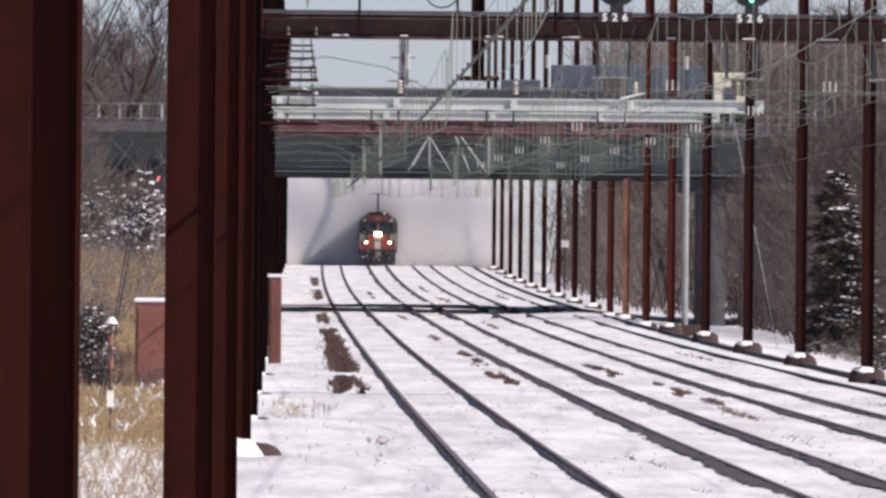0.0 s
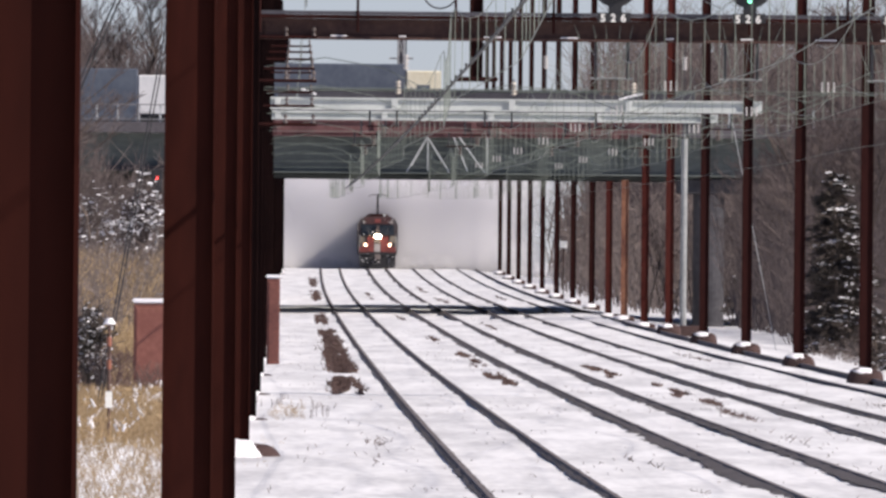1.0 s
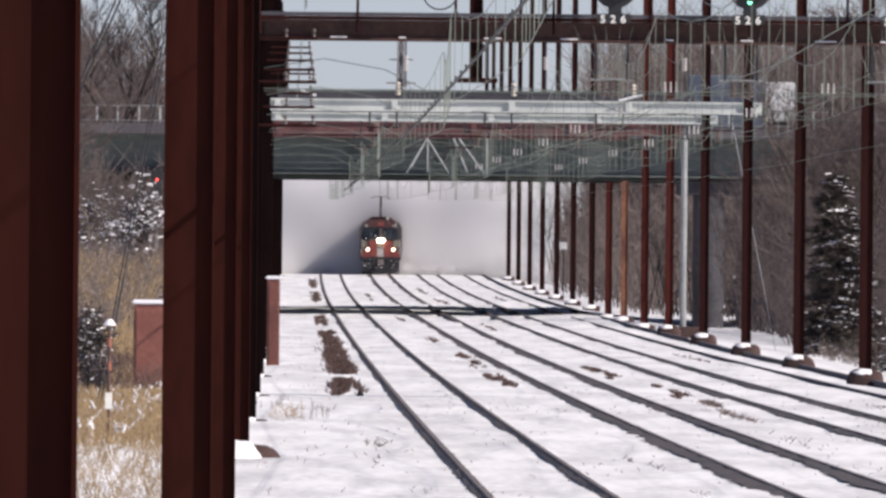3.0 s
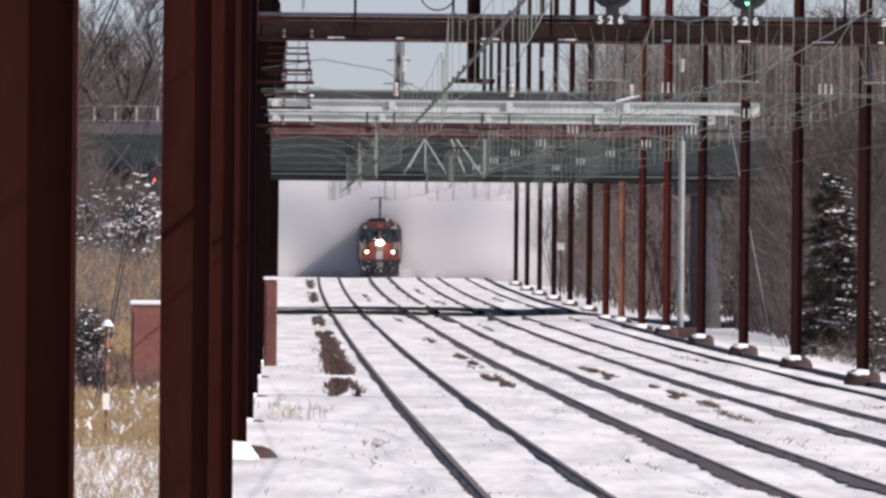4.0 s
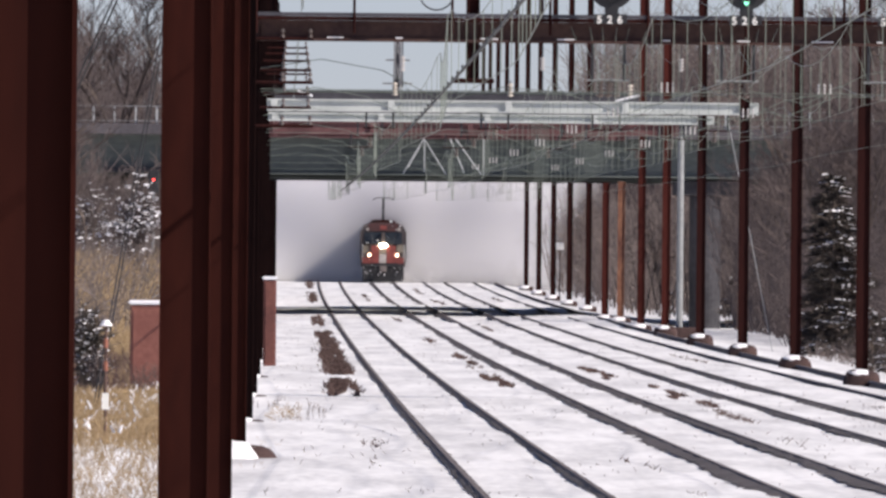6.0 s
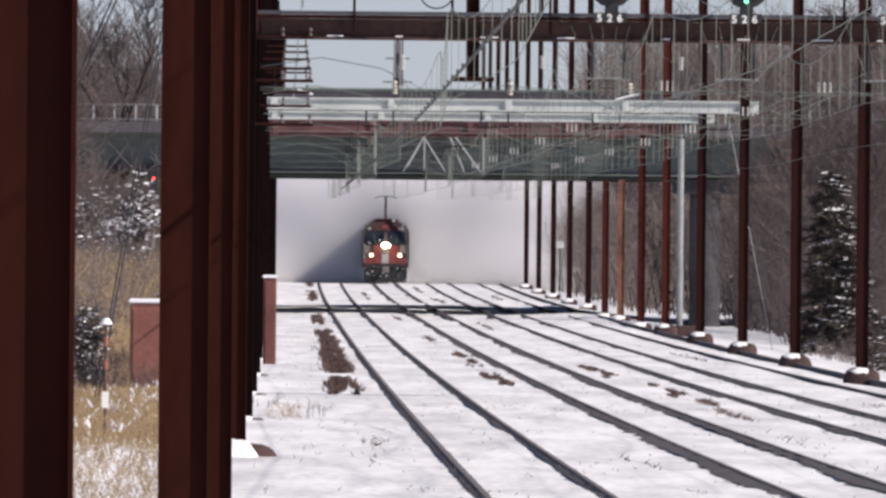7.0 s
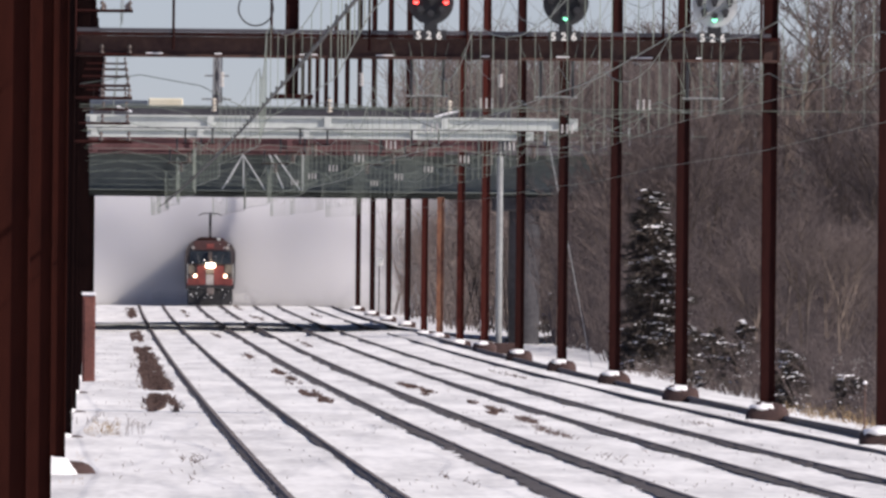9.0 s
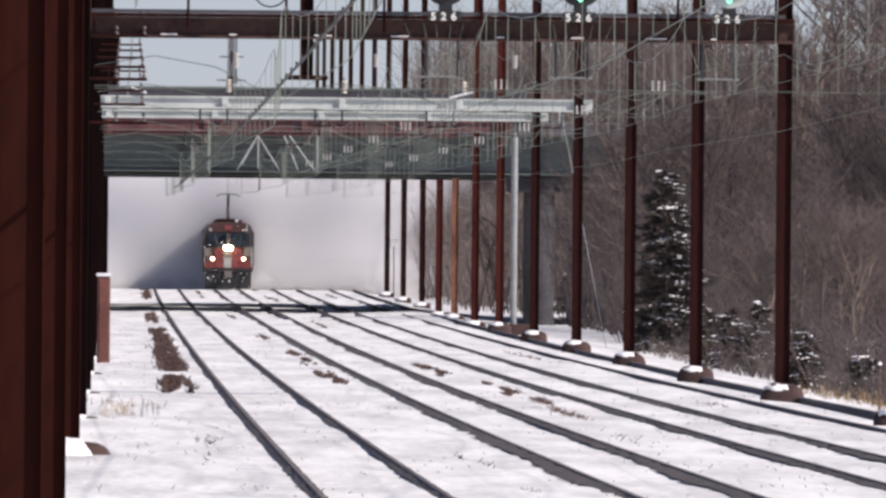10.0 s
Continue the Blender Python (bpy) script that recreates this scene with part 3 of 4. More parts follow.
def build_cloud():
    c = thing("snow_cloud", "billowing white cloud of blown snow behind the train", "snow cloud", (0, 0, 0))
    puff("core_puff", c, (0.0, 42, -0.5), (27, 32, 19), M_CLOUD, 1, 0.06, 6, True)
    veils = []
    for x, y, r in ((2.4, 7, 0.9), (3.2, 12, 1.5), (4.6, 16, 2.0), (6.2, 20, 2.4), (-2.4, 9, 1.0), (-3.6, 15, 1.7), (8.2, 24, 2.6), (9.6, 28, 3.0)):
        veils.append(puff("veil_puff", c, (x, y, r * 0.35), (r * 1.3, r * 2.2, r * 0.8), None, x + 20, 0.25, 3))
    return c, veils


cloud, veils = build_cloud()


# ---- road vehicles on the bridge ----
def wheel_at(parent, x, y, r=0.5):
    w = part("wheel", rod(bmesh.new(), (x, y - 0.14, r), (x, y + 0.14, r), r, r, 16), M_TYRE, parent)
    part("hub", rod(bmesh.new(), (x, y - 0.17, r), (x, y + 0.16, r), r * 0.45, r * 0.45, 10), M_GALV, w)


def lorry(label, box_len, box_mat, tail_mat, box_top, cab_len=2.2, cab_mat=None, ahead=-1, tail_len=1.6, drop=0.0):
    """Built with its cream or white tail at the origin; ahead is the side on which the box lies."""
    t = thing("lorry", label, "lorry", (0, 0, 0))
    s = ahead
    def bar(name, a, b, z0, z1, mat, lab="", y0=-1.2, y1=1.2):
        return part(name, bevelled(box(bmesh.new(), min(a, b), max(a, b), y0, y1, z0, z1), 0.05), mat, t, lab)
    bar("tail_section", -tail_len / 2, tail_len / 2, 1.5, box_top - 0.25, tail_mat)
    bar("underframe", -tail_len / 2 + 0.02, tail_len / 2 - 0.02, 1.0, 1.48, M_BLACK, y0=-1.1, y1=1.1)
    a = s * (tail_len / 2 + 0.02)
    bar("box_body", a, a + s * box_len, 1.15, box_top + 0.05 - drop, box_mat)
    c = a + s * (box_len + 0.5)
    cab = bar("cab", c, c + s * cab_len, 0.6, min(box_top, 3.0), cab_mat or tail_mat)
    part("windscreen", box(bmesh.new(), min(c + s * cab_len * 0.35, c + s * cab_len * 0.85), max(c + s * cab_len * 0.35, c + s * cab_len * 0.85), -1.23, -1.19, 1.8, 2.6), M_GLASS, cab)
    bar("chassis", -tail_len / 2, c + s * cab_len, 0.75, 1.0, M_BLACK, y0=-0.5, y1=0.5)
    for x in (0, s * 1.3, c + s * cab_len * 0.5):
        for y in (-1.0, 1.0):
            wheel_at(t, x, y)
    return t


lorry_a = lorry("dark blue-grey semi-trailer lorry with a cream tail section", 7.4, M_TRAILER, M_CREAM, 3.65, 1.8, M_TRAILER)
part("emblem", box(bmesh.new(), -0.3, 0.28, -1.23, -1.19, 2.1, 2.75), M_TRAILER, lorry_a, "plain dark emblem patch")
lorry_b = lorry("white-fronted lorry with a dark blue-grey box body", 3.6, M_TRAILER, M_WHITE, 3.6, 0.6, M_TRAILER)
lorry_c = lorry("cream box lorry with a blue-grey front body", 3.4, M_TRAILER, M_CREAM, 3.15, 1.4, M_TRAILER, drop=0.4)


# ---- signals ----
def signal_head(x, face, lit, lamp_mat, label):
    h = thing("railway_signal", label, "railway signal", (x, SIGNAL_Y - 0.9, 9.02), "signals on the bridge")
    part("backplate", rod(bmesh.new(), (0, 0.05, 0), (0, 0.10, 0), 0.47, 0.47, 28), face, h)
    spots = [(0, 0)] + [(0.31 * math.cos(a * math.pi / 4), 0.31 * math.sin(a * math.pi / 4)) for a in range(8)]
    for k, (px, pz) in enumerate(spots):
        on = k in lit
        lamp = part("lamp", rod(bmesh.new(), (px, -0.01, pz), (px, 0.05, pz), 0.052, 0.052, 12), lamp_mat if on else M_BLACK, h, "lit signal lamp" if on else "")
        part("hood", rod(bmesh.new(), (px, -0.22, pz + 0.075), (px, 0.05, pz + 0.075), 0.07, 0.075, 8), M_BLACK, lamp)
    part("bracket", box(bmesh.new(), -0.14, 0.14, 0.06, 0.2, -0.75, -0.42), M_BLACK, h)
    part("number_board", box(bmesh.new(), -0.36, 0.32, -0.02, 0.02, -0.775, -0.58), M_BLACK, h)
    for k, ch in enumerate("526"):
        cu = bpy.data.curves.new("digit", "FONT")
        cu.body, cu.size, cu.extrude, cu.align_x = ch, 0.22, 0.004, "CENTER"
        cu.offset = 0.006
        cu.materials.append(M_PLATE)
        d = new("digit", cu)
        d.parent = h
        d.matrix_basis = pose(-0.25 + 0.21 * k, -0.03, -0.765, 90, 0, 0)
    return h


signal_head(centre(466) + 3.72, M_BLACK, (1, 5), M_REDLAMP, "round black railway signal showing two red lamps")
signal_head(centre(466) + 6.50, M_BLACK, (7,), M_GREENLAMP, "round black railway signal showing a green lamp")
signal_head(centre(466) + 9.57, M_GALV, (7,), M_GREENLAMP, "round sunlit grey railway signal showing a green lamp")


# ---- catenary hangers and insulators ----
def insulator(bm, a, b, discs=4, r=0.09):
    a, b = Vector(a), Vector(b)
    rod(bm, a, b, r * 0.35, n=6)
    for k in range(discs):
        c = a.lerp(b, (k + 0.5) / discs)
        w = (b - a).normalized() * 0.03
        rod(bm, c - w, c + w, r, r * 0.7, 8)
    return bm


def hanger(x, y, top, bottom, wide=0.42):
    h = thing("catenary_hanger", "dark steel drop frame with porcelain insulators", "catenary hanger", (x, y, 0), "hangers under the gantries")
    for s_ in (-1, 1):
        part("drop_arm", rod(bmesh.new(), (s_ * wide, 0, top), (s_ * wide, 0, bottom), 0.035), M_BLACK, h)
    if y < 500:
        for q in (-0.9, -0.45, -0.15, 0.2, 0.5, 0.95):
            part("harp_wire", rod(bmesh.new(), (q * 1.1 * wide / 0.42, -0.1, top + 0.35), (q * 0.35, -0.1, bottom - 0.05), 0.008, n=4), M_WIRE, h)
    part("cross_bar", rod(bmesh.new(), (-wide - 0.1, 0, bottom), (wide + 0.1, 0, bottom), 0.026), M_MAST if y < 500 else M_DARKRUST, h)
    for dx in (-0.17, 0, 0.17) if y < 500 else (0,):
        part("insulator", insulator(bmesh.new(), (dx, 0, bottom - 0.02), (dx, 0, bottom - 0.36)), M_PORCBROWN, h)


for y, top in ((466.6, 7.84), (704, 8.5), (781, 8.84), (857, 9.02)):
    for off in SPACING:
        if y < 500 and off > 0:
            hanger(centre(y) + off * 0.90 + 0.45 * (off < 5), y, top, top - 0.75, 0.33)
        elif y > 500:
            hanger(centre(y) + off, y, top, top - 0.5)
mast = thing("drop_post", "dark steel post hanging below the signal bridge", "drop post", (centre(466) + 0.87, SIGNAL_Y, 0))
part("shaft", extrude(bmesh.new(), h_section(0.28, 0.2), 7.1, 9.6), M_DARKRUST, mast)
part("foot_plate", bevelled(box(bmesh.new(), -0.45, 0.45, -0.2, 0.2, 7.0, 7.1), 0.02), M_DARKRUST, mast)


bracing = thing("wire_bracing", "pale diagonal bracing rods hung over the tracks", "bracing", (0, 926, 0))
for x0, z0, x1, z1 in ((5.6, 9.4, 4.75, 7.95), (5.5, 9.2, 4.95, 8.2), (5.65, 9.3, 6.5, 7.95), (6.65, 9.45, 7.25, 8.0), (6.85, 9.45, 7.95, 7.95), (5.62, 9.4, 5.62, 8.0), (8.05, 9.6, 8.05, 7.9), (3.6, 9.5, 3.6, 8.0)):
    part("rod", rod(bmesh.new(), (x0, 0, z0), (x1, 0, z1), 0.03), M_GALV, bracing)

for x, y, z0, z1 in ((2.36, 466, 7.84, 6.9), (6.11, 543, 8.72, 7.6), (9.45, 543, 8.72, 7.6)):
    h = thing("insulator_string", "hanging string of pale porcelain insulators", "insulator", (x, y, 0), "insulator strings")
    part("rod", rod(bmesh.new(), (0, 0.05, z0), (0, 0.05, z1), 0.015), M_BLACK, h)
    part("insulator", insulator(bmesh.new(), (0, 0, z0 - 0.3), (0, 0, z0 - 0.62), 4, 0.06), M_PORC, h)

for x in (3.33, 6.93, 10.66, 14.25):
    h = thing("post_insulator", "stack of cream porcelain discs standing on a gantry beam", "insulator", (x, 703.95, 8.88), "post insulators on the pale gantry")
    part("pin", rod(bmesh.new(), (0, 0, 0), (0, 0, 0.62), 0.03, 0.02, 6), M_BLACK, h)
    part("discs", insulator(bmesh.new(), (0, 0, 0.12), (0, 0, 0.55), 4, 0.10), M_CREAMPORC, h)
for (xa, za), (xb, zb) in (((10.2, 8.90), (10.95, 9.10)), ((0.30, 9.14), (0.78, 8.98))):
    h = thing("stay_rod", "short stay rod with snow along it", "stay rod", (0, 703.8, 0), "stays on the pale gantry")
    part("rod", rod(bmesh.new(), (xa, 0, za - 0.03), (xb, 0, zb - 0.03), 0.025), M_GALV, h)
    part("snow_cap", rod(bmesh.new(), (xa, 0, za), (xb, 0, zb), 0.03, 0.022, 6), M_CAP, h)
pad = thing("snow_pad", "thin pad of snow lying on the rusty gantry beam", "snow", (7.2, 925, 9.57))
part("pad", tube(bmesh.new(), [(-0.5, -0.05, 0.03), (-0.2, -0.05, 0.0), (0.25, -0.05, 0.01), (0.55, -0.05, 0.07)], 0.05, 6), M_CAP, pad)

loop = thing("cable_loop", "dark cable coiled in a loop on the signal bridge", "cable", (3.05, SIGNAL_Y - 0.9, 8.85))
part("strand", tube(bmesh.new(), [(0.36 * math.cos(k * math.tau / 20), 0, 0.36 * math.sin(k * math.tau / 20)) for k in range(21)], 0.018, 5), M_BLACK, loop)


def crossarms(p, height, side, long=1.1, n=4):
    """Line arms with insulators near the head of a post."""
    for k in range(n):
        z = height - 0.9 * k
        arm = part("cross_arm", rod(bmesh.new(), (0, -0.12, z), (side * long, -0.12, z), 0.035), M_DARKRUST, p)
        for q in (0.5, 0.95):
            part("insulator", insulator(bmesh.new(), (side * long * q, -0.12, z), (side * long * q, -0.12, z + 0.22), 2, 0.05), M_PORCBROWN, arm)


for p in left_posts[5:10]:
    y = p.location.y
    crossarms(p, 2.25 + 0.0140 * y - level(y), 1, 0.9 + y * 0.0008, 4)


def power_pylon(x, y, top):
    """A lattice tower far down the line."""
    t = thing("power_pylon", "distant grey lattice power pylon beyond the bridge", "pylon", (x, y, level(y)))
    h = top - level(y)
    def half(z):
        return 0.35 + 2.4 * max(0, 1 - z / (h * 0.85)) ** 1.3
    steps = [h * k / 10 for k in range(11)]
    for sx, sy in ((-1, -1), (1, -1), (1, 1), (-1, 1)):
        part("leg", tube(bmesh.new(), [(sx * half(z), sy * half(z), z) for z in steps], 0.09, 4), M_RAILING, t)
    for z0, z1 in zip(steps, steps[1:]):
        for sx in (-1, 1):
            part("brace", rod(bmesh.new(), (sx * half(z0), -half(z0), z0), (-sx * half(z1), -half(z1), z1), 0.05), M_RAILING, t)
    part("shaft", rod(bmesh.new(), (0, 0, 0), (0, 0, h), 0.42, 0.24, 10), M_SCREEN, t, "grey steel shaft")
    for z, w in ((h * 0.8, 1.7), (h * 0.9, 1.4)):
        part("cross_arm", rod(bmesh.new(), (-w, 0, z), (w, 0, z), 0.10), M_RAILING, t)


power_pylon(12.6, 2600, 34)


def feeder(name, label, x_of, z_of, y0, y1, n=10, r=0.009):
    w = thing(name, label, "wire", (0, 0, 0), "feeder wires")
    ys = [y0 + (y1 - y0) * k / (n * 6) for k in range(n * 6 + 1)]
    part("strand", tube(bmesh.new(), [(x_of(y), y, z_of(y)) for y in ys], r, 4), M_WIRE, w)


def hung(base, sag):
    def z(y):
        f = ((y - 8.2) / 76.4) % 1
        return level(y) + base - 4 * f * (1 - f) * sag
    return z


for off, base in ((-2.6, 9.6), (11.0, 9.5), (11.0, 11.0), (12.2, 12.6), (5.3, 8.8)):
    feeder("feeder_wire", "weathered bare feeder wire strung post to post", lambda y, o=off: centre(y) + o, hung(base, 1.0), 160, 1078)

# the cross-span below the signal bridge: a level lower wire hung on many droppers, running on past the last post
span = thing("cross_span", "pale cross-span wires with droppers below the signal bridge", "wire", (centre(466), 466.1, 0))
part("strand", rod(bmesh.new(), (-3.5, 0, 6.84), (16.5, 0, 6.84), 0.008, n=4), M_WIRE, span)
part("strand", rod(bmesh.new(), (10.9, 0, 7.82), (16.5, 0, 7.86), 0.008, n=4), M_WIRE, span)
for k in range(32):
    part("dropper", rod(bmesh.new(), (2.6 + 0.42 * k, 0, 7.84), (2.6 + 0.42 * k, 0, 6.85 if k % 3 else 6.6), 0.006, n=3), M_WIRE, span)
for (xa, za), (xb, zb) in (((11.5, 7.75), (12.4, 7.2)), ((12.4, 7.2), (13.3, 7.6)), ((6.2, 6.84), (7.3, 6.35)), ((7.3, 6.35), (8.4, 6.8))):
    part("tie", rod(bmesh.new(), (xa, 0, za), (xb, 0, zb), 0.009, n=4), M_WIRE, span)

# cross-span wires with insulators between the posts of each pair
for y in STATION[4:11]:
    w = thing("span_wire", "thin span wire with white insulators across the tracks", "wire", (centre(y), y, level(y)), "span wires")
    z0 = 6.9
    part("strand", tube(bmesh.new(), [(-3.5 + 15.0 * k / 12, 0.3, z0 - 0.9 * math.sin(math.pi * k / 12) + 0.5 * abs(math.sin(4 * math.pi * k / 12))) for k in range(13)], 0.009, 4), M_WIRE, w)
    part("strand", tube(bmesh.new(), [(-3.5, 0.3, 6.42), (11.5, 0.3, 6.42)], 0.007, 4), M_WIRE, w)
    for mid in (4.9, 8.15):
        for dx in (-0.12, 0, 0.12):
            part("insulator", insulator(bmesh.new(), (mid + dx, 0.3, 6.47), (mid + dx, 0.3, 6.69), 3, 0.026), M_PORC, w)


# ---- trees ----
def sticks_mesh(name, sticks, material):
    """Three-sided tapering sticks as one mesh."""
    verts, faces = [], []
    for a, b, r, r2 in sticks:
        w = (b - a).normalized()
        u = w.orthogonal().normalized()
        v = w.cross(u)
        i = len(verts)
        for c, q in ((a, r), (b, r2)):
            for k in range(3):
                verts.append(c + (u * math.cos(k * 2.0944) + v * math.sin(k * 2.0944)) * q)
        faces += [(i, i + 1, i + 4, i + 3), (i + 1, i + 2, i + 5, i + 4), (i + 2, i, i + 3, i + 5)]
    me = bpy.data.meshes.new(name)
    me.from_pydata([tuple(p) for p in verts], [], faces)
    me.materials.append(material)
    return me


def grow(rnd, a, way, length, r, depth, out, twigs):
    bend = Vector((rnd.uniform(-1, 1), rnd.uniform(-1, 1), rnd.uniform(-0.1, 0.5))) * 0.18
    mid = a + way * length * 0.5
    way2 = (way + bend).normalized()
    b = mid + way2 * length * 0.5
    (out if depth > 2 else twigs).append((a, mid, r, r * 0.8))
    (out if depth > 2 else twigs).append((mid, b, r * 0.8, r * 0.55))
    if depth == 0:
        return
    n = rnd.choice((3, 4, 4, 5)) if depth < 4 else rnd.choice((4, 5, 6))
    for k in range(n):
        f = rnd.uniform(0.3, 1.0)
        base = a.lerp(mid, f * 2) if f < 0.5 else mid.lerp(b, f * 2 - 1)
        turn = Vector((rnd.uniform(-1, 1), rnd.uniform(-1, 1), rnd.uniform(-0.2, 0.7)))
        w = (way2 * 0.75 + turn * 0.75).normalized()
        grow(rnd, base, w, length * rnd.uniform(0.45, 0.68), max(0.010, r * 0.5), depth - 1, out, twigs)


def bare_tree(seed, height):
    rnd = random.Random(seed)
    t = thing("bare_tree", "leafless grey-brown deciduous tree in winter", "tree", (0, 0, 0), "bare woodland trees")
    limbs, twigs = [], []
    grow(rnd, Vector((0, 0, -0.3)), Vector((rnd.uniform(-0.06, 0.06), 0, 1)).normalized(), height * 0.55, height * 0.011, 5, limbs, twigs)
    for nm, me in (("trunk", sticks_mesh("trunk", limbs, M_BARK)), ("crown", sticks_mesh("crown", twigs, M_TWIG))):
        o = new(nm, me)
        o.parent = t
    o["kind"] = "stuff"
    return t


rnd = random.Random(11)
seeds = [bare_tree(k, 11 + k % 3) for k in range(6)]


def spot(k, x, y, z, scale, turn):
    src = seeds[k % len(seeds)]
    if not src.get("used"):
        src["used"] = 1
        src.scale = (scale,) * 3
        src.matrix_basis = pose(x, y, z, 0, 0, turn) @ Matrix.Scale(scale, 4)
        return
    o = copy_thing(src, pose(x, y, z, 0, 0, turn))
    o.scale = (scale,) * 3


count = 0
for x0, x1, y0, y1, n, s0, s1 in ((20.5, 34, 880, 1010, 34, 0.65, 1.0), (26, 60, 900, 1025, 30, 1.05, 1.55), (24, 60, 1110, 1500, 46, 1.0, 1.35), (-22, -7.6, 1110, 1260, 24, 0.95, 1.35),
                                  (-16, -6.5, 720, 1000, 12, 0.45, 0.7), (19, 25, 1130, 1550, 26, 0.35, 0.6), (21, 26, 640, 860, 14, 0.3, 0.6)):
    for k in range(n):
        x, y = rnd.uniform(x0, x1), rnd.uniform(y0, y1)
        spot(count, x, y, level(y) + (0.8 if x < 0 else -0.4), rnd.uniform(s0, s1), rnd.uniform(0, 360))
        count += 1


def thicket(name, label, x0, x1, y0, y1, n, h0, h1, material, r=0.02, lean=0.35, ground_at=0.0):
    rn = random.Random(int(x0 * 13 + y0))
    st = []
    for k in range(n):
        x, y = rn.uniform(x0, x1), rn.uniform(y0, y1)
        a = Vector((x, y, level(y) + ground_at - 0.2))
        h = rn.uniform(h0, h1)
        b = a + Vector((rn.uniform(-lean, lean) * h, rn.uniform(-lean, lean) * h, h))
        st.append((a, b, r, r * 0.4))
        for j in range(3):
            c = a.lerp(b, rn.uniform(0.3, 0.95))
            st.append((c, c + Vector((rn.uniform(-0.5, 0.5), rn.uniform(-0.4, 0.4), rn.uniform(0.1, 0.5))) * h * 0.5, r * 0.6, r * 0.3))
    return tagged(new(name, sticks_mesh(name, st, material)), label, "undergrowth", kind="stuff")


thicket("undergrowth", "brown leafless undergrowth below the wood", 19.5, 50, 860, 1010, 5200, 1.5, 6.0, M_TWIG, 0.03)
thicket("undergrowth", "brown leafless undergrowth beyond the bridge", 17.6, 50, 1110, 1540, 4200, 1.5, 6.5, M_SCRUB, 0.035)
thicket("undergrowth", "tall brown saplings beyond the bridge", 27, 62, 1300, 1550, 3600, 6.0, 15.0, M_SCRUB, 0.035, 0.15)
thicket("undergrowth", "brown leafless undergrowth beyond the bridge", -22, -4.6, 1000, 1250, 3800, 2.0, 8.0, M_SCRUB, 0.03)
thicket("undergrowth", "tall leafless saplings beyond the bridge", -22, -7.2, 1130, 1300, 2600, 7.0, 13.5, M_TWIG, 0.03, 0.14)
thicket("undergrowth", "brown leafless scrub on the bank", -10, -4.2, 560, 900, 1800, 0.8, 3.2, M_SCRUB, 0.018, 0.5, 0.5)
thicket("dry_grass", "tan dry grass poking through the snow", -6.2, -1.2, 318, 420, 5600, 0.2, 0.55, M_GRASS, 0.009, 0.5, 0.28)
thicket("dry_grass", "tan dry grass round the cabinet", -5.5, -2.3, 400, 540, 9000, 0.2, 0.5, M_GRASS, 0.010, 0.5, 0.22)
thicket("dry_grass", "tan dry grass at the foot of the cabinet", -5.5, -2.3, 450, 545, 4500, 0.25, 0.5, M_GRASS, 0.010, 0.5, 0.45)
thicket("undergrowth", "tan and brown scrub on the bank", -10, -4.2, 600, 900, 3200, 0.8, 2.8, M_GRASS, 0.016, 0.5, 0.5)
thicket("dry_grass", "sparse tan grass in the snow", -3.4, -1.0, 200, 318, 1500, 0.12, 0.42, M_GRASS, 0.006, 0.6, 0.25)
thicket("dry_grass", "tan dry grass on the wood's edge", 16.0, 21, 460, 560, 1300, 0.2, 0.6, M_GRASS, 0.012, 0.5, -0.35)
for x0, y0, y1, h in ((17.2, 470, 560, 1.5), (18.1, 560, 700, 2.0), (19.4, 820, 885, 2.6)):
    thicket("undergrowth", "brown brush on the wood's edge", x0, x0 + 7, y0, y1, 1700, 0.5, h, M_TWIG, 0.02, 0.6, -0.4)
thicket("dry_grass", "tan dry grass and scrub on the bank", -8, -2.9, 520, 780, 12000, 0.3, 1.0, M_GRASS, 0.010, 0.6, 0.5)
thicket("dry_grass", "tan dry grass at the foot of the evergreens", 18.0, 20.8, 560, 790, 900, 0.3, 1.0, M_SCRUB, 0.014, 0.5, -0.45)
thicket("dry_grass", "pale dry grass tuft in the snow by the posts", -0.3, 0.3, 392, 432, 150, 0.08, 0.26, M_GRASS, 0.005, 0.4, 0.2)
thicket("dry_weeds", "thin dead stalks standing in the snow", 0.30, 0.75, 400, 425, 9, 0.2, 0.36, M_WEED, 0.006, 0.12, 0.25)
thicket("dry_weeds", "brown dead weeds among the dry grass", -5.5, -2.3, 425, 530, 1500, 0.3, 0.75, M_WEED, 0.010, 0.5, 0.40)
thicket("snow_tufts", "clots of snow caught in the dry grass", -4.6, -2.2, 318, 470, 170, 0.06, 0.13, M_CAP, 0.03, 0.9, 0.62)
thicket("dry_grass", "pale grass tufts by the footings", -1.3, -0.1, 290, 420, 500, 0.1, 0.3, M_GRASS, 0.006, 0.5, 0.05)


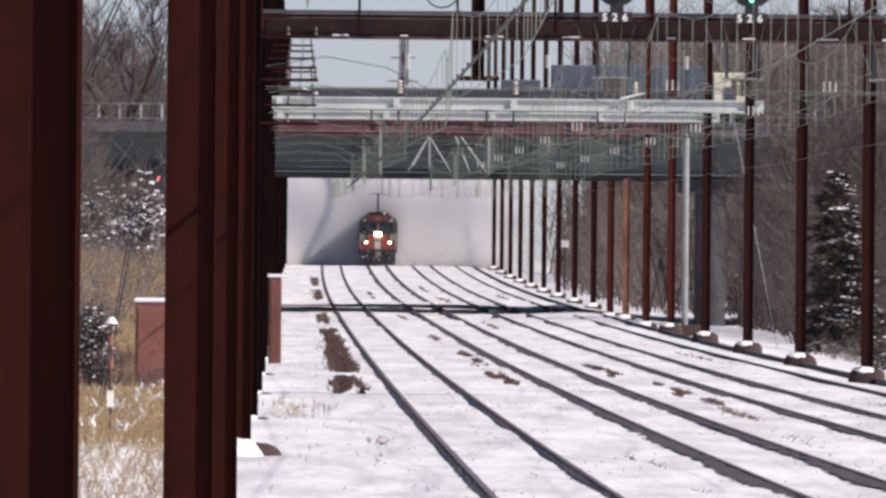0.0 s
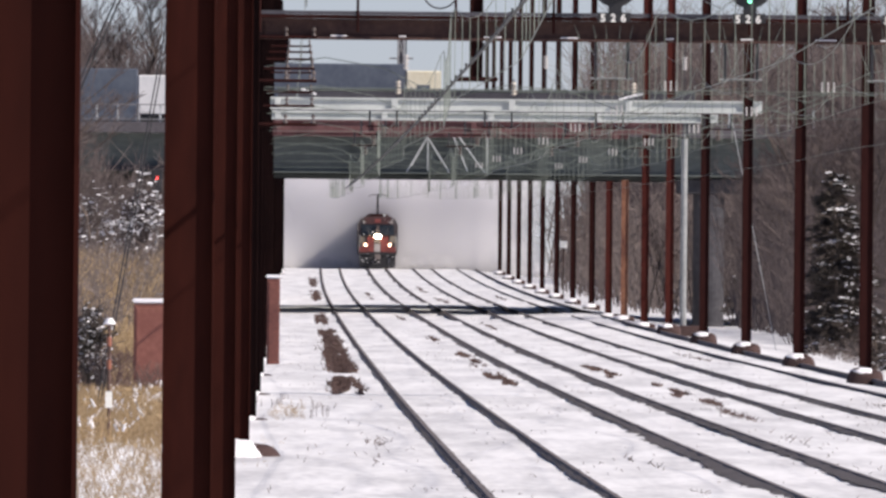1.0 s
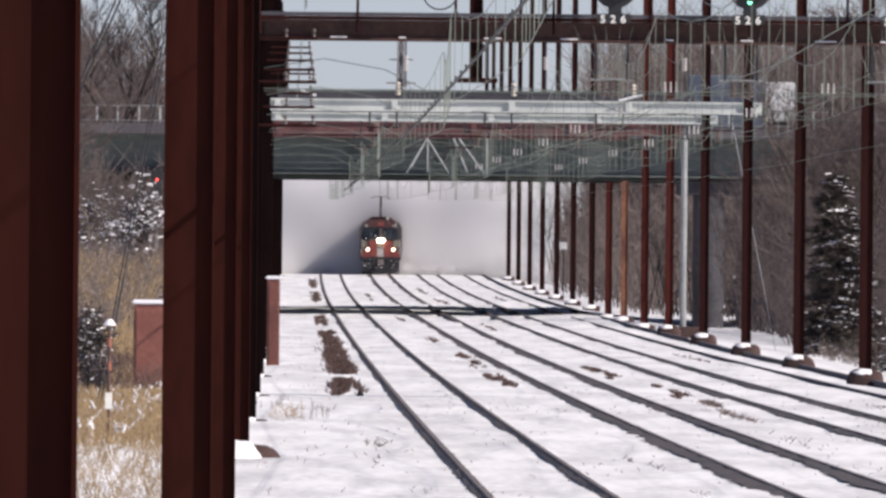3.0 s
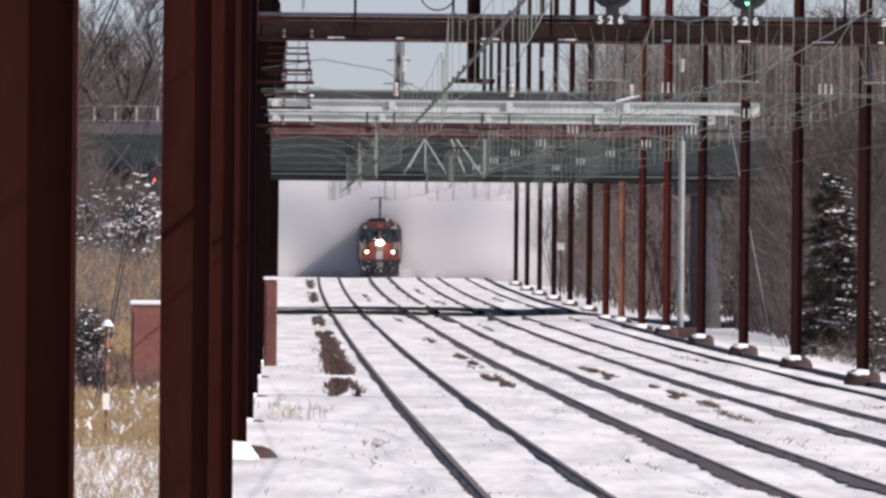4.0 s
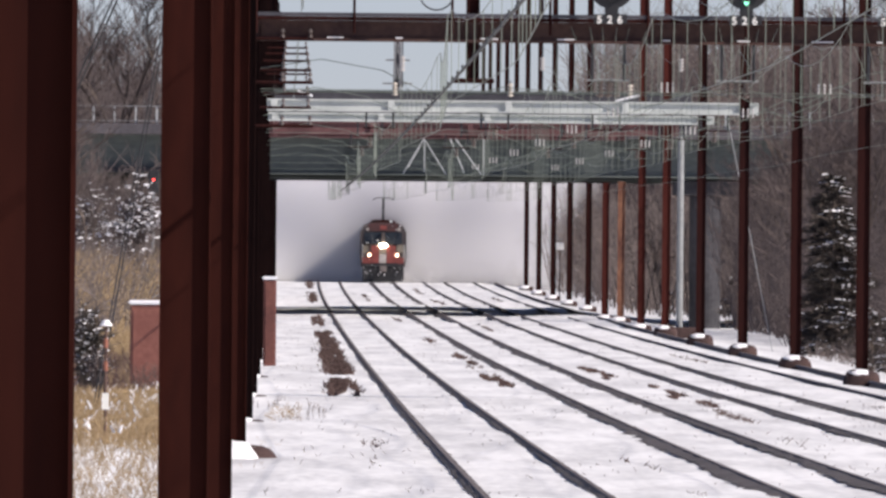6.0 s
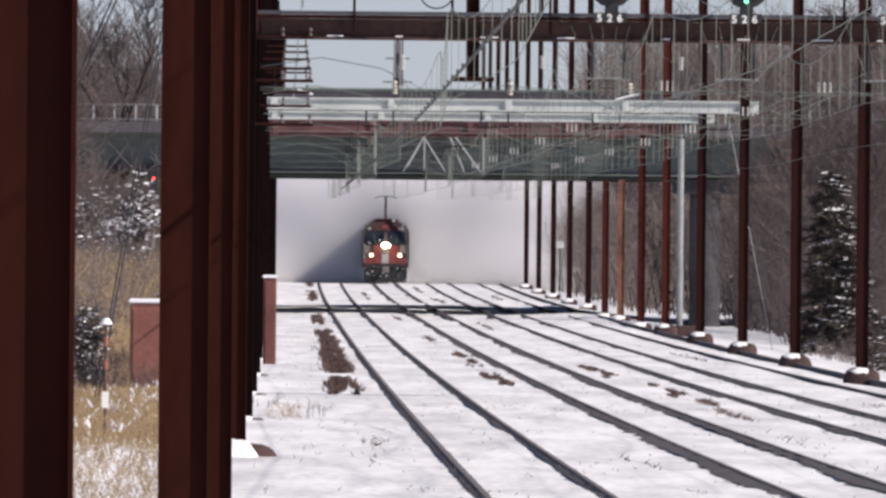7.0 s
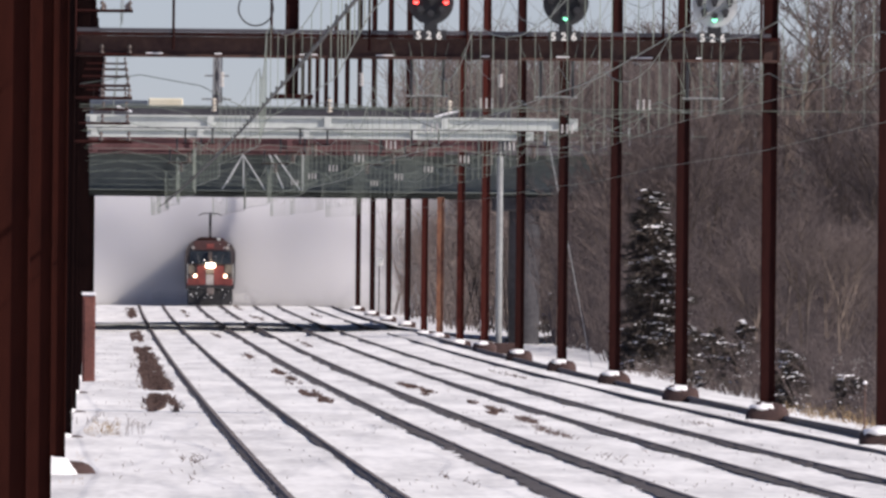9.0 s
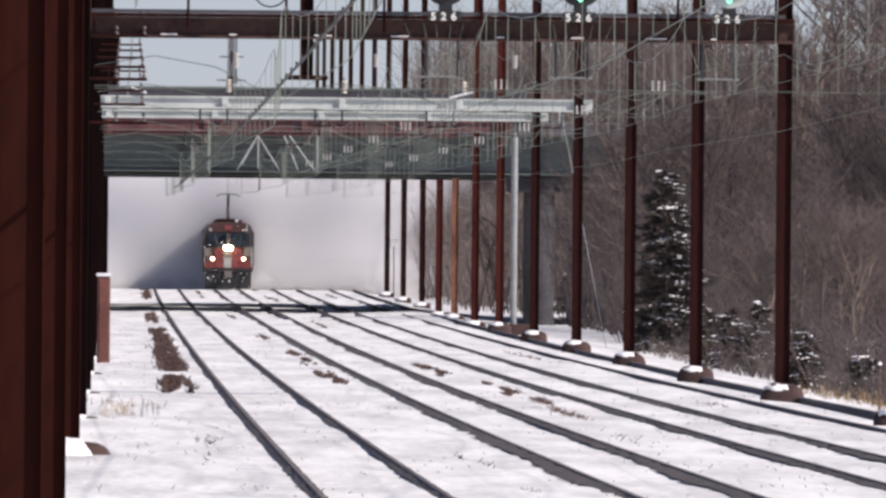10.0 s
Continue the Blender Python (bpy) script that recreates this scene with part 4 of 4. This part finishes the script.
def far_woods():
    rn = random.Random(77)
    st = []
    for k in range(9000):
        x = rn.uniform(-120, 240)
        if -4 < x < 20.5:
            continue
        y = rn.uniform(1560, 1800)
        h = (10 + 4 * noise.noise((x * 0.05, 0, 0)) + rn.uniform(-3, 2)) * (1.55 if x > 27 else 1.0 if x > 0 else 1.5) * min(1, 0.45 + max(0, x - 17) * 0.05 if x > 0 else 1)
        a = Vector((x, y, level(y) - 0.5))
        st.append((a, a + Vector((rn.uniform(-1.2, 1.2), 0, h)), 0.12, 0.03))
        for j in range(2):
            c = a + Vector((0, 0, h * rn.uniform(0.4, 0.9)))
            st.append((c, c + Vector((rn.uniform(-2, 2), 0, rn.uniform(0.5, 3))), 0.06, 0.02))
    return tagged(new("far_woods", sticks_mesh("far_woods", st, M_TWIG)), "hazy brown leafless woods in the distance", "woods", kind="stuff")


far_woods()
thicket("undergrowth", "hazy leafless woodland far down the line", 30.5, 62, 2150, 2350, 3300, 16.0, 25.0, M_SCRUB, 0.05, 0.1)
thicket("undergrowth", "distant brown leafless woodland", 27, 80, 1600, 1800, 5200, 9.0, 16.5, M_TWIG, 0.05, 0.12)


def snowy_bush(x, y, z, h, wide, seed, label, stems=46, dark=None):
    """A leafless bush of arching stems with clots of snow in the forks."""
    t = thing("bush", label, "bush", (x, y, z), "snowy bushes")
    rn = random.Random(seed)
    sticks, caps = [], []
    for k in range(stems):
        a, out = rn.uniform(0, math.tau), rn.uniform(0.2, 1.0)
        way = Vector((math.cos(a), math.sin(a), 0))
        p = way * wide * 0.15 * rn.random() + Vector((0, 0, -0.2))
        m = way * wide * out * 0.5 + Vector((0, 0, h * rn.uniform(0.45, 0.75)))
        q = way * wide * out + Vector((0, 0, h * rn.uniform(0.45, 1.0) * (1.15 - 0.45 * out)))
        sticks += [(p, m, 0.03, 0.022), (m, q, 0.022, 0.008)]
        for j in range(26):
            c = p.lerp(m, rn.uniform(0.3, 1)) if j % 3 == 0 else m.lerp(q, rn.random())
            d = Vector((rn.gauss(0, 0.5), rn.gauss(0, 0.5), rn.uniform(-0.4, 0.7))) * h * 0.11
            sticks.append((c, c + d, 0.014, 0.005))
            if rn.random() < 0.36:
                e = c + d * rn.uniform(0.2, 0.9)
                f = Vector((rn.gauss(0, 0.6), rn.gauss(0, 0.6), rn.uniform(-0.2, 0.3))) * h * 0.045
                caps.append((e, e + f, rn.uniform(0.006, 0.016) * h ** 0.8, 0.004 * h))
    for nm, st, mt in (("bramble", sticks, dark or M_TWIG), ("snow_load", caps, M_CAP)):
        o = new(nm, sticks_mesh(nm, st, mt))
        o.parent = t
        o["kind"] = "stuff"
    return t


def evergreen(x, y, z, h, wide, seed, label="dark evergreen tree with snow on its boughs", snow=0.35, bushy=False):
    """Tiers of drooping boughs, each a spray of short shoots; snow lies on some boughs."""
    t = thing("evergreen_tree", label, "tree", (x, y, z), "evergreens by the line")
    rn = random.Random(seed)
    part("trunk", rod(bmesh.new(), (0, 0, -0.2), (0, 0, h * 0.95), 0.09, 0.02, 7), M_BARK, t)
    boughs, caps = [], []
    for k in range(int(46 * h) if h > 3 else 60):
        f = rn.random() ** 0.85
        zz = 0.2 + f * (h - 0.3)
        a = rn.uniform(0, math.tau)
        fill = (1 - f ** 2.2) ** 0.5 if bushy else (1 - f) ** 0.55
        reach = wide * (0.12 + fill) * (0.8 + 0.45 * noise.noise((a * 1.3, f * 5, seed))) * rn.uniform(0.7, 1.12)
        way = Vector((math.cos(a), math.sin(a), 0))
        p = way * reach * 0.12 + Vector((0, 0, zz + 0.10 * reach))
        q = way * reach + Vector((0, 0, zz - 0.14 * reach + rn.uniform(-0.1, 0.15)))
        boughs.append((p, q, 0.04, 0.015))
        long = 0.30 if h > 3 else 0.2
        for j in range(int(26 + 14 * reach)):
            c = p.lerp(q, rn.uniform(0.25, 1.0))
            d = Vector((rn.gauss(0, 0.6), rn.gauss(0, 0.6), rn.uniform(-0.45, 0.5))) + way * 0.5
            boughs.append((c, c + d * long * rn.uniform(0.5, 1.0), 0.036 if h > 3 else 0.018, 0.010))
        if rn.random() < snow * (1 if bushy else 0.35 + 1.3 * max(0, 0.75 * way.x - 0.45 * way.y)):
            side = Vector((-way.y, way.x, 0))
            for j in range(rn.choice((3, 4, 6, 8))):
                c = p.lerp(q, rn.uniform(0.5, 1.0)) + side * rn.uniform(-0.22, 0.22) + Vector((0, 0, 0.07))
                d = (way * rn.uniform(-0.2, 0.6) + side * rn.uniform(-0.8, 0.8)).normalized() * rn.uniform(0.10, 0.30) * (1 if h > 3 else 0.6)
                caps.append((c, c + d + Vector((0, 0, -0.03)), rn.uniform(0.010, 0.026) * (1.6 if bushy and h > 3 else 1), 0.012))
    for nm, st, m in (("crown", boughs, M_NEEDLE), ("snow_load", caps, M_CAP)):
        o = new(nm, sticks_mesh(nm, st, m))
        o.parent = t
        o["kind"] = "stuff"
    return t


evergreen(19.35, 800, level(800) - 0.6, 6.7, 1.75, 3, snow=0.55)
evergreen(19.9, 806, level(806) - 0.6, 5.2, 1.5, 4, snow=0.7)
for x, y, h, sd in ((17.4, 575, 1.1, 9), (18.0, 545, 1.2, 12), (18.2, 600, 1.6, 16), (17.9, 690, 1.9, 18), (18.6, 665, 1.6, 19), (19.2, 640, 1.7, 20), (18.9, 520, 1.0, 24), (18.3, 680, 2.0, 26), (19.6, 690, 2.2, 27), (18.6, 610, 1.5, 28)):
    evergreen(x, y, level(y) - 0.4, h * 0.95, 0.58, sd, "low dark evergreen shrub dusted with snow", 0.32, True)
evergreen(20.2, 1012, level(1012) - 0.4, 2.4, 0.9, 32, "dark bush beside the bridge pier", 0.15, True)
for x, y, up, h, w, sd in ((-5.5, 800, 1.0, 5.3, 1.7, 21), (-6.9, 815, 1.0, 4.9, 1.4, 25), (-4.6, 700, 0.7, 2.0, 1.2, 23), (-5.6, 690, 0.6, 1.4, 1.1, 29)):
    snowy_bush(x, y, level(y) + up, h, w, sd, "leafless bush on the bank loaded with snow")
snowy_bush(-3.80, 430, 0.75, 1.75, 0.55, 22, "dark tangled shrub with snow beside the line", 60, M_NEEDLE)
snowy_bush(-3.45, 420, 0.70, 0.9, 0.5, 33, "low arching twigs dusted with snow", 26)


# ---- line-side things by the first track ----
def cabinet(x, y, z, w, d, h, material, label):
    c = thing("relay_cabinet", label, "cabinet", (x, y, z), "line-side cabinets")
    part("body", bevelled(box(bmesh.new(), -w / 2, w / 2, -d / 2, d / 2, -0.3, h), 0.02), material, c)
    part("door", bevelled(box(bmesh.new(), -w / 2 + 0.05, w / 2 - 0.05, -d / 2 - 0.03, -d / 2, 0.1, h - 0.1), 0.01), material, c)
    bm = bmesh.new()
    box(bm, -w / 2 - 0.04, w / 2 + 0.04, -d / 2 - 0.05, d / 2 + 0.05, h, h + 0.09)
    part("snow_cap", bevelled(bm, 0.03, 2), M_CAP, c, "snow on the lid")


M_CABINET = surface("red_brown_cabinet_paint", (0.17, 0.06, 0.045), (0.25, 0.10, 0.075), 0.6, 0, 1, 10, 0.05)
M_CASE = surface("dull_red_case_paint", (0.10, 0.035, 0.028), (0.17, 0.062, 0.048), 0.7, 0, 1, 10, 0.05)
cabinet(-2.66, 448, 0.62, 0.83, 0.7, 1.74, M_CABINET, "red-brown line-side cabinet with snow on top")
cabinet(-0.42, 600, level(600), 0.34, 0.3, 2.4, M_CASE, "tall narrow red-brown case on a line-side post")

marker = thing("marker_post", "slim marker post with orange bands and a white plate", "marker post", (-2.62, 330, level(330) + 0.42))
part("stake", rod(bmesh.new(), (0, 0, -0.3), (0, 0, 1.5), 0.022, 0.022, 8), M_WEED, marker)
M_ORBAND = surface("orange_band", (0.22, 0.08, 0.05), (0.34, 0.13, 0.08), 0.6, 0, 2, 12, 0)
for z in (0.82, 1.16):
    part("band", rod(bmesh.new(), (0, 0, z), (0, 0, z + 0.14), 0.034, 0.034, 10), M_ORBAND, marker, "orange band")
part("plate", box(bmesh.new(), -0.05, 0.05, -0.05, -0.03, 0.26, 0.50), M_PLATE, marker, "white plate")
part("snow_cap", rod(bmesh.new(), (0, 0, 1.48), (0, 0, 1.57), 0.10, 0.04, 10), M_CAP, marker)

stay = thing("guy_wire", "pale steel guy wire slanting to the ground", "guy wire", (0, 800, 0), "guy wires")
part("strand", rod(bmesh.new(), (15.5, 0, 9.7), (17.3, 0, 0.7), 0.011), M_GALV, stay)
stake = thing("marker_post", "slim dark marker stake with a small cross arm", "marker post", (15.3, 455, level(455) - 0.42))
part("stake", rod(bmesh.new(), (0, 0, -0.2), (0.02, 0, 1.35), 0.022, 0.018, 8), M_WEED, stake)
part("cross_arm", rod(bmesh.new(), (-0.13, 0, 0.2), (0.12, 0, 0.34), 0.016, 0.016, 6), M_WEED, stake)
part("snow_cap", rod(bmesh.new(), (0.02, 0, 1.33), (0.02, 0, 1.39), 0.05, 0.02, 8), M_CAP, stake)

for (xa, ya, za), (xb, yb, zb) in (((-3.05, 389, 2.0), (-2.2, 389, 6.95)), ((-2.75, 300, 5.4), (-2.32, 300, 6.4))):
    guy = thing("guy_wire", "pair of thin steel guy wires to a post", "guy wire", (0, 0, 0), "guy wires")
    low_end = (zb - 0.3) / (zb - za)
    for dx in (0, 0.06):
        part("strand", rod(bmesh.new(), (xb + (xa - xb) * low_end + dx, ya, 0.3), (xb + dx, yb, zb), 0.012), M_BLACK, guy)
        part("strand", rod(bmesh.new(), (xb + dx, yb, zb), (xb + (xb - xa) / (zb - za) * 3 + dx, yb, zb + 3), 0.012), M_BLACK, guy)


sign = thing("line_side_sign", "small pale line-side sign on a slim pole", "sign", (15.75, 1300, level(1300)))
part("pole", rod(bmesh.new(), (0, 0, 0), (0, 0, 3.2), 0.03, 0.03, 8), M_DARKRUST, sign)
part("plate", bevelled(box(bmesh.new(), -0.2, 0.2, -0.08, -0.04, 2.85, 3.25), 0.02), M_PLATE, sign, "pale blank plate")

far_signal = thing("distant_signal", "small distant signal showing red on a mast", "railway signal", (-5.78, 980, level(980) - 0.17))
part("mast", rod(bmesh.new(), (0, 0, 0), (0, 0, 6.2), 0.07, 0.05, 8), M_RAILING, far_signal)
part("head", bevelled(box(bmesh.new(), -0.22, 0.22, -0.1, 0.1, 5.6, 6.6), 0.03), M_BLACK, far_signal)
part("lamp", rod(bmesh.new(), (0, -0.14, 6.2), (0, -0.09, 6.2), 0.045, 0.045, 12), M_REDLAMP, far_signal, "lit red lamp")


def weeds(x_off, y0, y1, wide, n, tall=0.07):
    thin = 0.1 if -1.7 < x_off < -1.3 else 0.55
    rn = random.Random(int(x_off * 31 + y0))
    st = []
    for k in range(n):
        y = rn.uniform(y0, y1)
        x = centre(y) + x_off + rn.gauss(0, wide / 2.4)
        if noise.noise((x * 4, y * 0.045, x_off)) < (-0.28 if thin < 0.2 else -0.02) + 0.25 * abs(2 * (y - y0) / (y1 - y0) - 1) or rn.random() < thin:
            continue
        a = Vector((x, y, level(y) + 0.12))
        st.append((a, a + Vector((rn.uniform(-0.09, 0.09), rn.uniform(-0.5, 0.5), rn.uniform(0.4, 1.0) * tall)), 0.022 if y0 > 460 else 0.009, 0.009 if y0 > 460 else 0.004))
    tagged(new("weed_patch", sticks_mesh("weed_patch", st, M_WEED)), "brown dead weeds and bare ballast showing through snow", "weeds", kind="stuff")


def stubble():
    rn = random.Random(404)
    st = []
    for k in range(2600):
        y = 250 * math.exp(rn.random() * 1.9)
        o = rn.uniform(-3.3, 11.0)
        if noise.noise((o * 0.5, y * 0.02, 9)) < 0.08 and rn.random() < 0.8:
            continue
        a = Vector((centre(y) + o, y, level(y) + 0.13))
        st.append((a, a + Vector((rn.uniform(-0.05, 0.05), rn.uniform(-0.3, 0.3), rn.uniform(0.015, 0.045) + (0.02 if o < -1.5 else 0))), 0.006, 0.003))
    return tagged(new("stubble", sticks_mesh("stubble", st, M_WEED)), "scattered brown stalks and ballast specks in the snow", "weeds", kind="stuff")


stubble()
for args in ((-1.50, 885, 1000, 0.22, 1400, 0.12), (-1.46, 710, 830, 0.28, 2600, 0.13), (-1.55, 555, 700, 0.32, 5600, 0.13), (-1.68, 470, 525, 0.30, 2800, 0.13),
             (-1.33, 1180, 1330, 0.25, 1500, 0.12), (-1.33, 1400, 1560, 0.25, 700, 0.1),
             (1.95, 925, 1000, 0.16, 220), (2.08, 735, 790, 0.16, 260), (2.16, 575, 680, 0.20, 1800), (2.06, 500, 560, 0.24, 1600), (1.97, 320, 355, 0.10, 220), (1.86, 275, 318, 0.12, 600), (1.8, 255, 275, 0.12, 160),
             (5.05, 545, 610, 0.24, 1600), (5.35, 470, 520, 0.24, 1800), (5.5, 440, 475, 0.2, 1200), (5.25, 395, 435, 0.2, 420), (5.0, 840, 920, 0.2, 300), (4.97, 330, 375, 0.3, 120),
             (8.8, 430, 470, 0.22, 160), (5.3, 1150, 1250, 0.25, 350), (5.2, 1320, 1420, 0.25, 350), (1.7, 1200, 1330, 0.22, 350), (8.8, 1180, 1300, 0.22, 260), (8.9, 620, 700, 0.2, 150),
             (-2.55, 405, 440, 0.9, 30, 0.14), (-3.15, 425, 455, 0.5, 90, 0.16), (-1.62, 335, 350, 0.3, 26), (-1.75, 300, 318, 0.35, 26)):
    weeds(*args)


def motions():
    rows = []
    for t, y in ((0, 1762), (2.5, 1655), (5, 1549), (7.5, 1442), (10, 1335)):
        rows.append((t, pose(centre(y) + SPACING[1], y, level(y) + 0.19)))
    walk(loco, rows)
    walk(cloud, rows)
    for k, v in enumerate(veils):
        c = v.location.copy()
        drift = 0.5 + 0.1 * (k % 5)
        walk(v, [(t, pose(c.x + drift * math.sin(t * 0.6 + k), c.y + drift * 2 * math.cos(t * 0.5 + k), c.z + 0.3 * math.sin(t * 0.8 + k * 2), 0, 0, 25 * math.sin(t * 0.35 + k))) for t in (0, 2, 4, 6, 8, 10)])
    for v, y, z, x0, x1 in ((lorry_a, 1040, 9.9, 20.1, -120.0), (lorry_b, 1066, 9.9, -21.2, 126.6), (lorry_c, 1040, 9.9, 135.0, -12.0)):
        walk(v, [(0, pose(x0, y, z)), (10, pose(x1, y, z))])


motions()
